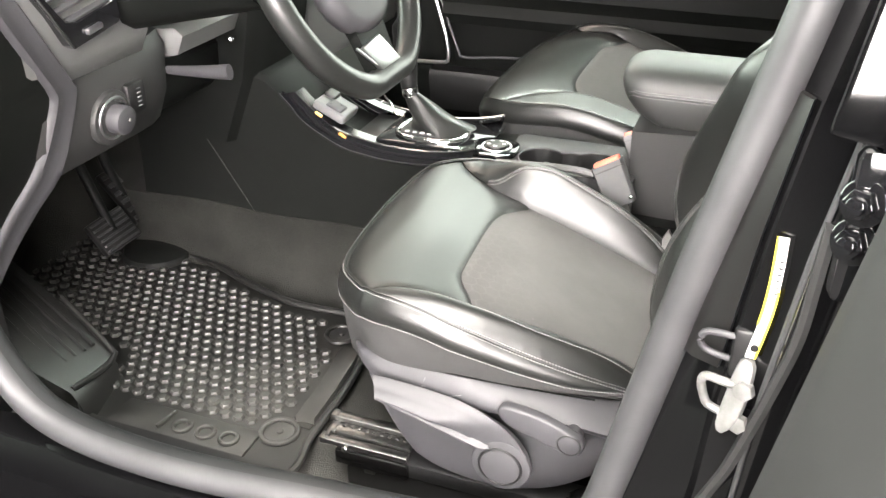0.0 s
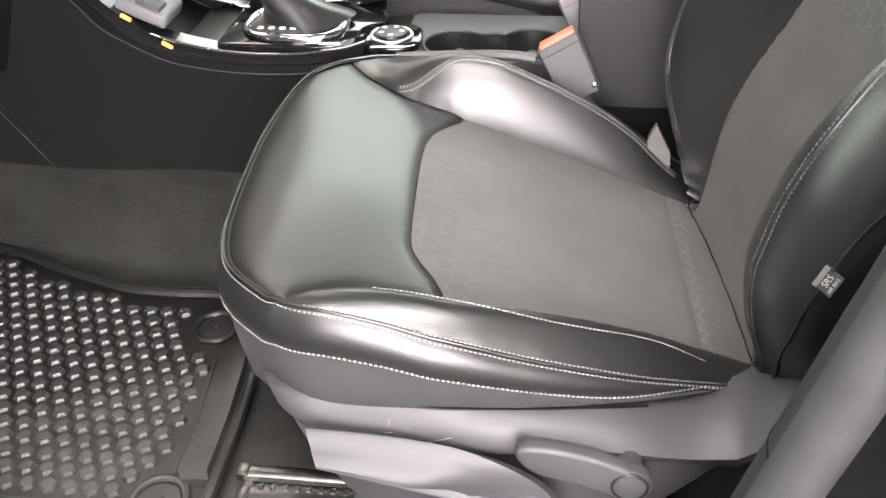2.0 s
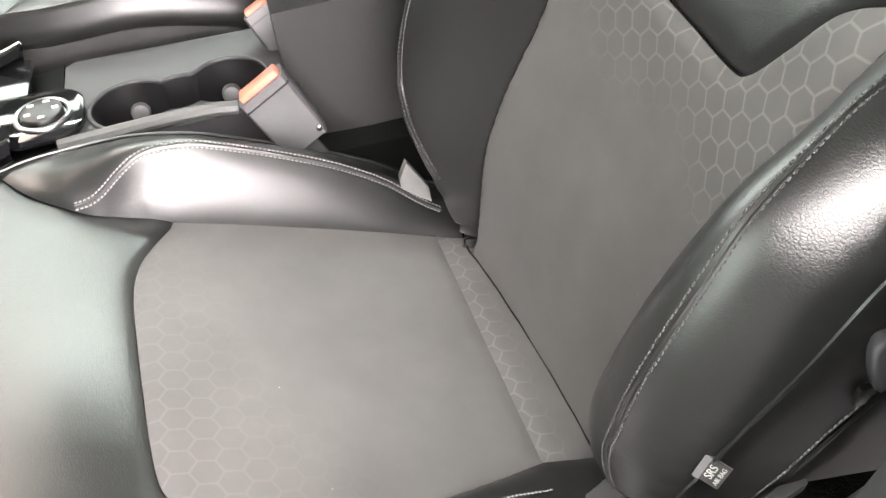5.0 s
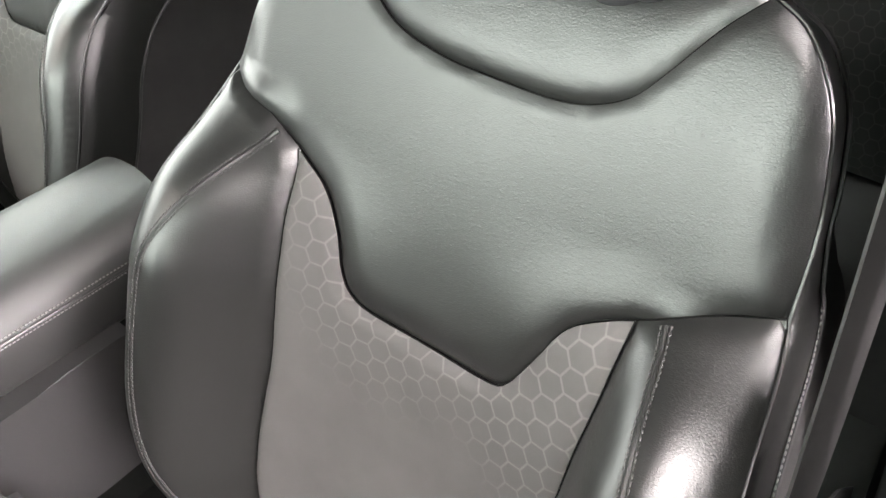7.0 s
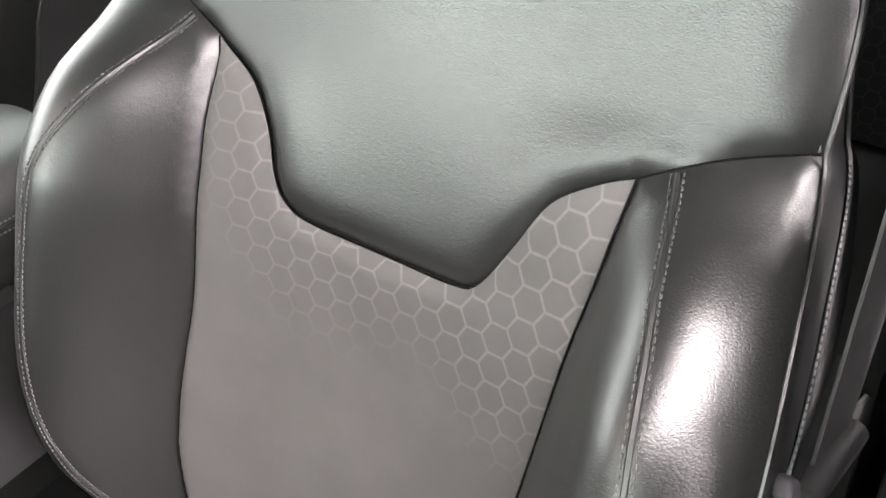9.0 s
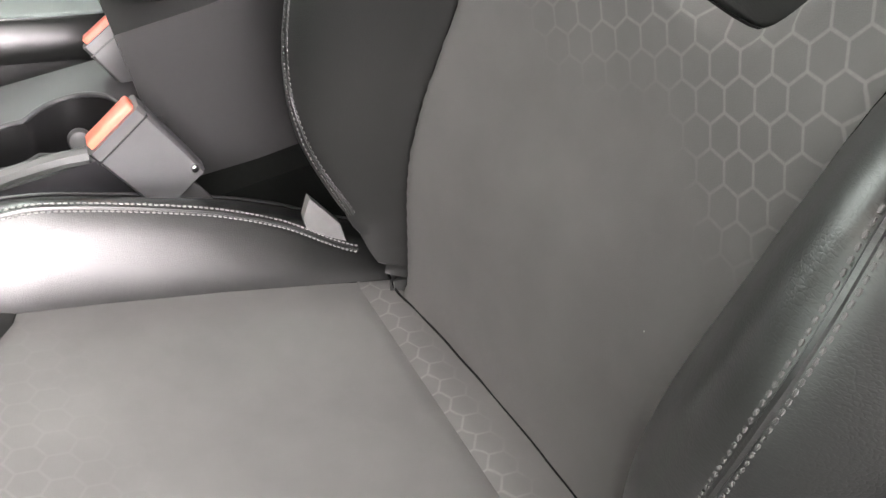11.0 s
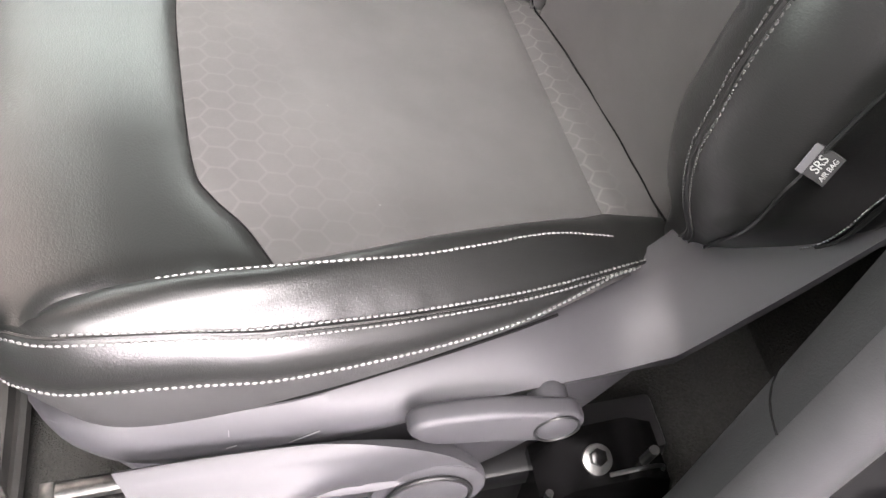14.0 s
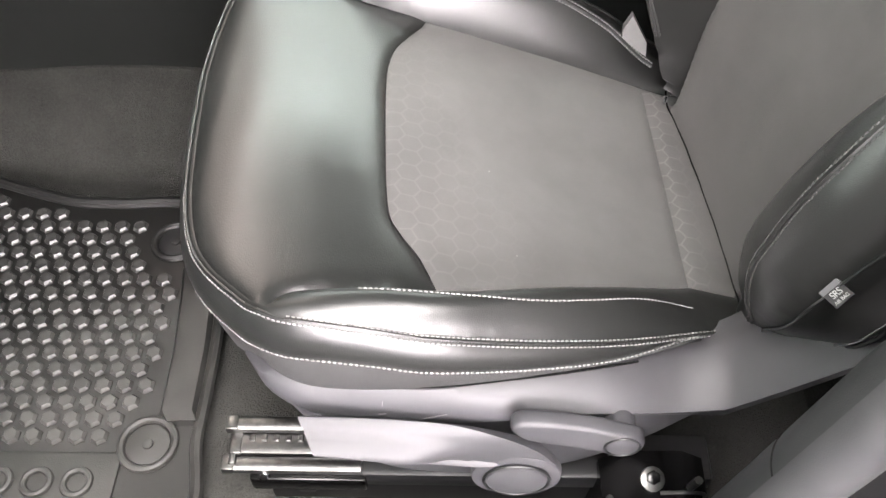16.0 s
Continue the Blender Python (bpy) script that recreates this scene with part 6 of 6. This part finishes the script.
part("vent_bead", tube(spline([(-0.942, 1.090, 0.667), (-0.942, 1.060, 0.713), (-0.942, 1.010, 0.79)], 0.01), 0.003, 8, up=(1, 0, 0)), CHROME, vent, "thin bright edge of the vent")
# light switch
sw = thing("light_switch", (-0.995, 1.24, 0.51), "round headlamp switch with silver ring on the dashboard", "switch")
ax = Vector((0.93, 0.0, -0.1)).normalized()
part("switch_plate", disc((-0.993, 1.196, 0.508), ax, 0.050, 0.02, 36, 0.006), DOORCARD, sw)
part("switch_ring", torus((-0.984, 1.196, 0.508), ax, 0.037, 0.003, 36, 8), SATIN, sw, "silver ring")
part("switch_knob", disc((-0.975, 1.199, 0.506), ax, 0.027, 0.036, 30, 0.007), TRIM, sw, "grey turning knob")
part("knob_mark", disc((-0.956, 1.204, 0.505), ax, 0.003, 0.003, 12, 0.001), PALE, sw)
for k in range(6):
    a = 0.5 + 0.42 * k
    part("switch_mark", box_bm((-0.98, 1.196 + 0.032 * math.cos(a), 0.508 + 0.032 * math.sin(a)), (0.002, 0.004, 0.002), 0.0005), PALE, sw)
dim = part("dimmer_plate", box_bm((-0.987, 1.260, 0.524), (0.02, 0.05, 0.06), 0.008), HARD, sw)
for k in range(5):
    part("dimmer_mark", box_bm((-0.976, 1.262, 0.510 + 0.008 * k), (0.002, 0.010, 0.002), 0.0005), PALE, dim)
# column stalk
stalk = thing("column_stalk", (-0.84, 1.28, 0.59), "grey turn signal stalk on the steering column", "stalk")
stalk_path = spline([(-0.975, 1.350, 0.550), (-0.93, 1.342, 0.555), (-0.87, 1.335, 0.562), (-0.826, 1.331, 0.568)], 0.008)
part("lever", sweep(stalk_path, circle(0.0085, 14, 0.013), scale=np.linspace(0.6, 1.1, len(stalk_path))), TRIM, stalk)
part("column_shroud", loft([[(x, 1.305 + (y - 1.30), z + 0.22 * (x + 0.98)) for y, z in ((1.21, 0.70), (1.225, 0.665), (1.26, 0.645), (1.34, 0.645), (1.375, 0.665), (1.39, 0.70), (1.36, 0.76), (1.24, 0.76))] for x in (-1.0, -0.80, -0.70)], True, True), CONSOLE, stalk, "black column shroud")
part("key_light", disc((-0.97, 1.56, 0.552), (0.8, 0.3, -0.4), 0.006, 0.01, 12, 0.002), CHROME, stalk)

# steering wheel
wheel = thing("steering_wheel", (-0.62, 1.28, 0.78), "black leather steering wheel with satin silver spoke trim", "steering wheel")
WC, WU, WL = Vector((-0.590, 1.304, 0.791)), Vector((-0.42, 0, 0.907)).normalized(), Vector((0, 1, 0))
WN = WL.cross(WU).normalized()
WR = 0.212


def wheel_pt(a, r=WR, lift=0.0):
    u, l = -r * math.cos(a), r * math.sin(a)
    u = max(u, -r * 0.955)
    return WC + WU * u + WL * l + WN * lift


part("rim", tube(np.array([wheel_pt(a) for a in np.linspace(0, 2 * math.pi, 72, endpoint=False)]), 0.021, 14, up=WN, closed=True), LEATHER, wheel, "black leather rim")
hubm = Matrix((tuple(WL), tuple(WU), tuple(WN))).transposed().to_4x4()
hubm.translation = WC - WN * 0.02
part("hub", prism(rrect(0, -0.033, 0.20, 0.185, 0.085), hubm, 0.044, 0.020, 5), TRIM, wheel, "dark grey hub cover")
part("emblem", torus(WC + WN * 0.0245 - WU * 0.040 - WL * 0.01, WN, 0.036, 0.003, 32, 8), CHROME, wheel, "silver emblem ring")
part("spoke", loft([[tuple(WC + WL * (s_ * w) + WU * u + WN * n_) for s_, n_ in ((-1, -0.012), (-1, 0.006), (1, 0.006), (1, -0.012))] for u, w in ((-0.05, 0.065), (-0.12, 0.05), (-0.19, 0.042))], True, True), CONSOLE, wheel, "black lower spoke")
for s_ in (-1, 1):
    part("side_spoke", loft([[tuple(WC + WL * (s_ * l) + WU * (0.012 + v) + WN * n_) for v, n_ in ((-0.028, -0.01), (-0.028, 0.008), (0.028, 0.008), (0.028, -0.01))] for l in (0.07, 0.13, 0.2)], True, True), CONSOLE, wheel)
    part("button_pad", box_bm(tuple(WC + WL * (0.105 * s_) + WU * 0.01 + WN * 0.014), (0.02, 0.05, 0.04), 0.006, 2, hubm.to_3x3() @ Matrix.Rotation(radians(90), 3, "Y")), GLOSS, wheel)

trimm = hubm.copy()
trimm.translation = WC + WN * 0.004
part("spoke_trim", prism([(-0.062, -0.142), (0.006, -0.137), (0.046, -0.192), (0.010, -0.205), (-0.030, -0.190)], trimm, 0.010, 0.003, 2), SATIN, wheel, "satin silver plate on the lower spoke")
part("spoke_line", tube(polyline([tuple(WC - WL * 0.075 - WU * 0.139 + WN * 0.01), tuple(WC - WL * 0.010 - WU * 0.206 + WN * 0.01)], 0.02), 0.0025, 6), SATIN, wheel, "thin silver line beside the plate")

# pedals
def pedal(name, c, w, h, tiltd, arm_to, lab):
    p = thing(name, c, lab, "pedal")
    t = Matrix.Rotation(radians(tiltd), 3, "Y")
    pd = part("pad", box_bm(c, (0.016, w, h), 0.005, 2, t), RUBBER, p, "ribbed rubber pad")
    for k in range(6):
        o = t @ Vector((0.009, 0, h * (-0.4 + 0.16 * k)))
        part("rib", box_bm(Vector(c) + o, (0.005, w * 0.9, h * 0.07), 0.0015, 1, t), SEAL, pd)
    part("arm", tube(spline([c, (c[0] - 0.05, c[1] + 0.01, c[2] + 0.1), arm_to], 0.03), 0.012, 10, up=(0, 1, 0)), CONSOLE, p, "black steel pedal arm")


pedal("brake_pedal", (-1.29, 1.468, 0.092), 0.12, 0.085, -38, (-1.42, 1.47, 0.44), "ribbed brake pedal above the mat")
pedal("accelerator_pedal", (-1.36, 1.60, 0.11), 0.055, 0.15, -40, (-1.44, 1.60, 0.40), "narrow accelerator pedal beside the console")

# ---------------------------------------------------------------- door hardware on the pillar
strk = thing("door_striker", (0.09, 0.82, 0.47), "white zinc door striker bolted to the pillar", "door striker")
plate_ol = spline([(-0.006, 0.044), (0.008, 0.046), (0.012, 0.025), (0.010, -0.018), (-0.002, -0.044), (-0.012, -0.04), (-0.012, -0.01)], 0.008, True)
m_pl = Matrix((tuple(Vector((0.93, -0.36, 0.0))), tuple(Vector((0.08, 0.14, 0.985)).normalized()), tuple(Vector((-0.35, -0.93, 0.1)).normalized()))).transposed().to_4x4()
m_pl.translation = Vector((0.102, 0.806, 0.484))
part("striker_plate", prism(plate_ol, m_pl, 0.012, 0.004), ZINC, strk)
part("striker_loop", tube(spline([(0.102, 0.803, 0.497), (0.082, 0.800, 0.503), (0.067, 0.806, 0.501), (0.0635, 0.810, 0.489), (0.070, 0.812, 0.466), (0.077, 0.812, 0.459), (0.102, 0.806, 0.455)], 0.006), 0.0048, 10), ZINC, strk, "white loop")
for dz in (0.022, -0.020):
    part("screw", disc((0.106, 0.795, 0.477 + dz), (-0.35, -0.93, 0.1), 0.011, 0.01, 6, 0.001), ZINC, strk)
hook = thing("check_loop", (0.07, 0.83, 0.53), "dark steel loop on the pillar above the striker", "bracket")
part("loop", tube(spline([(0.098, 0.812, 0.550), (0.075, 0.815, 0.550), (0.060, 0.818, 0.547), (0.0555, 0.82, 0.537), (0.059, 0.821, 0.526), (0.072, 0.82, 0.521), (0.096, 0.815, 0.520)], 0.006), 0.0040, 10), TRIM, hook)
part("loop_base", box_bm((0.100, 0.815, 0.532), (0.026, 0.014, 0.06), 0.005), HARD, hook)
label = thing("pillar_label", (0.115, 0.81, 0.6), "white and yellow printed label on the black pillar", "label")


def label_strip(w0, w1, off, z0=0.5, z1=0.7):
    pth = spline([(0.1135, 0.8035, 0.672), (0.1145, 0.8035, 0.63), (0.1125, 0.8035, 0.585), (0.105, 0.8035, 0.535)], 0.008)
    pth = [p for p in pth if z0 < p[2] < z1]
    return loft([[(p[0] + w0, p[1] - off, p[2]), (p[0] + w1, p[1] - off, p[2]), (p[0] + w1, p[1] + 0.004, p[2]), (p[0] + w0, p[1] + 0.004, p[2])] for p in pth], True, True)


part("label_sheet", label_strip(-0.0045, 0.0055, 0.001), WHITE, label, "white paper strip")
part("label_edge", label_strip(-0.0058, -0.0034, 0.0016, 0.568), YELLOW, label, "yellow edge of the label")
part("label_edge", label_strip(0.0036, 0.0062, 0.0016, 0.5, 0.622), YELLOW, label, "yellow edge of the label")
part("label_mark", disc((0.108, 0.802, 0.548), (0, -1, 0), 0.004, 0.002, 12, 0), HARD, label)
for k in range(7):
    part("print_bar", box_bm((0.1165, 0.8022, 0.655 - 0.007 * k), (0.004, 0.001, 0.002), 0), SEAL, label)
# rear door, open, on its hinge
rd = thing("rear_driver_door", (0.3, 0.65, 0.0), "open black rear door on its hinge beside the pillar", "car door")
p0, p1 = Vector((0.185, 0.70, 0)), Vector((0.62, -0.10, 0))
dn = (p1 - p0).normalized()
dx = Vector((dn.y, -dn.x, 0))


def door_ring(s_, z0, z1):
    c = p0 + dn * s_
    k = 0.02 * min(1, s_ / 0.05)
    lean = lambda z: UP * z + Vector((0.153 * (z - 0.565), 0, 0))
    return [tuple(c - dx * 0.012 + lean(z0)), tuple(c - dx * 0.015 + lean(z1)), tuple(c + dx * (0.05 + k) + lean(z1)), tuple(c + dx * (0.06 + k) + lean(z0))]


part("door_skin", loft([door_ring(s_, -0.15, 0.86) for s_ in (0.0, 0.01, 0.03, 0.3, 0.9)], True, True), DOORCARD, rd, "grey inner face and edge of the door")
part("door_edge", tube(polyline([tuple(p0 + UP * -0.1 - dx * 0.012 + Vector((0.153 * -0.665, 0, 0))), tuple(p0 + UP * 0.86 - dx * 0.012 + Vector((0.153 * 0.295, 0, 0)))], 0.05), 0.008, 10, up=(0, 1, 0)), SEAL, rd, "rubber edge strip")
hinge = part("hinge_leaf", box_bm((0.19, 0.775, 0.71), (0.07, 0.03, 0.15), 0.012), GLOSS, rd, "black hinge leaf")
for z in (0.737, 0.70):
    part("hinge_bolt", merge(disc((0.168, 0.763, z), (-0.5, -0.85, 0.2), 0.021, 0.010, 28, 0.002), disc((0.164, 0.756, z + 0.001), (-0.5, -0.85, 0.2), 0.014, 0.014, 6, 0.002), disc((0.161, 0.749, z + 0.002), (-0.5, -0.85, 0.2), 0.008, 0.012, 16, 0.001)), GLOSS, hinge, "black painted hinge bolt")
part("hinge_knuckle", tube(polyline([(0.20, 0.755, 0.63), (0.20, 0.755, 0.79)], 0.04), 0.014, 14, up=(0, 1, 0)), GLOSS, rd)
# added plate, tilted so that it mirrors the panel beside the driver door
part("reflector_plate", box_bm((0.182, 0.776, 0.862), (0.085, 0.014, 0.155), 0.005, 2, Matrix.Rotation(radians(-12), 3, "X") @ Matrix.Rotation(radians(9), 3, "Y")), PAINT, rd, "added gloss black plate above the hinge, tilted to reflect the light panel")

# belt on the pillar
belt = thing("seat_belt", (0.17, 0.935, 0.5), "black seat belt hanging on the pillar with its steel tongue", "seat belt")
part("webbing", loft([[(x0, 0.958, z), (x1, 0.952, z + 0.012), (x1, 0.950, z + 0.012), (x0, 0.956, z)] for z, x0, x1 in ((0.535, 0.110, 0.150), (0.56, 0.119, 0.163), (0.60, 0.128, 0.178), (0.65, 0.139, 0.192), (0.70, 0.150, 0.203), (0.77, 0.163, 0.216), (0.87, 0.180, 0.233), (1.10, 0.215, 0.265))], True, True), BELT, belt, "woven black webbing")
part("lower_webbing", loft([[(x, 0.962, z0), (x, 0.960, z1), (x, 0.958, z1), (x, 0.960, z0)] for x, z0, z1 in ((0.112, 0.524, 0.552), (0.16, 0.506, 0.538), (0.21, 0.482, 0.522), (0.27, 0.44, 0.49), (0.32, 0.38, 0.44), (0.34, 0.1, 0.14))], True, True), BELT, belt, "lower run of the webbing")
part("tongue", prism(spline([(-0.013, -0.015), (-0.012, 0.004), (-0.004, 0.015), (0.008, 0.011), (0.012, 0.000), (0.008, -0.013)], 0.004, True), axes((0.098, 0.965, 0.561), (0.9, 0.25, 0.3), (-0.2, -1, 0.25)), 0.012, 0.004, 3), TRIM, belt, "grey plastic tongue grip")
part("tongue_bar", tube(polyline([(0.100, 0.954, 0.562), (0.165, 0.948, 0.557)], 0.01), 0.0085, 12), DOORCARD, belt)
part("tongue_blade", box_bm((0.100, 0.966, 0.518), (0.008, 0.004, 0.016), 0.001), STEEL, belt)
belt_foot = thing("belt_anchor", (-0.03, 1.5, 0.3), "pale steel bracket at the seat hinge beside the console", "bracket")
part("bracket_plate", loft([[(-0.052, y, 0.286), (-0.043, y, 0.306), (-0.020, y, 0.264), (-0.012, y, 0.18), (-0.05, y, 0.18)] for y in (1.503, 1.512)], True, True), PALE, belt_foot)

# lettering on the airbag tag
def lettering(text, size, m, parent, mat):
    cu = bpy.data.curves.new("lettering", "FONT")
    cu.body, cu.size, cu.align_x, cu.align_y, cu.extrude = text, size, "CENTER", "CENTER", 0.0002
    ob = new("lettering", cu)
    deps = bpy.context.evaluated_depsgraph_get()
    me = bpy.data.meshes.new_from_object(ob.evaluated_get(deps))
    bpy.data.objects.remove(ob)
    me.materials.append(mat)
    o = new("lettering", me)
    o.parent = parent
    o.matrix_parent_inverse = parent.matrix_world.inverted()
    o.matrix_world = m
    return o


for text, dy, size in (("SRS", -0.0066, 0.0085), ("AIR BAG", -0.0130, 0.0047)):
    m = tag_frame @ Matrix.Translation((0.0, dy, 0.0016))
    m.translation = m.translation * S
    lettering(text, size * S, m, tag, LETTER)
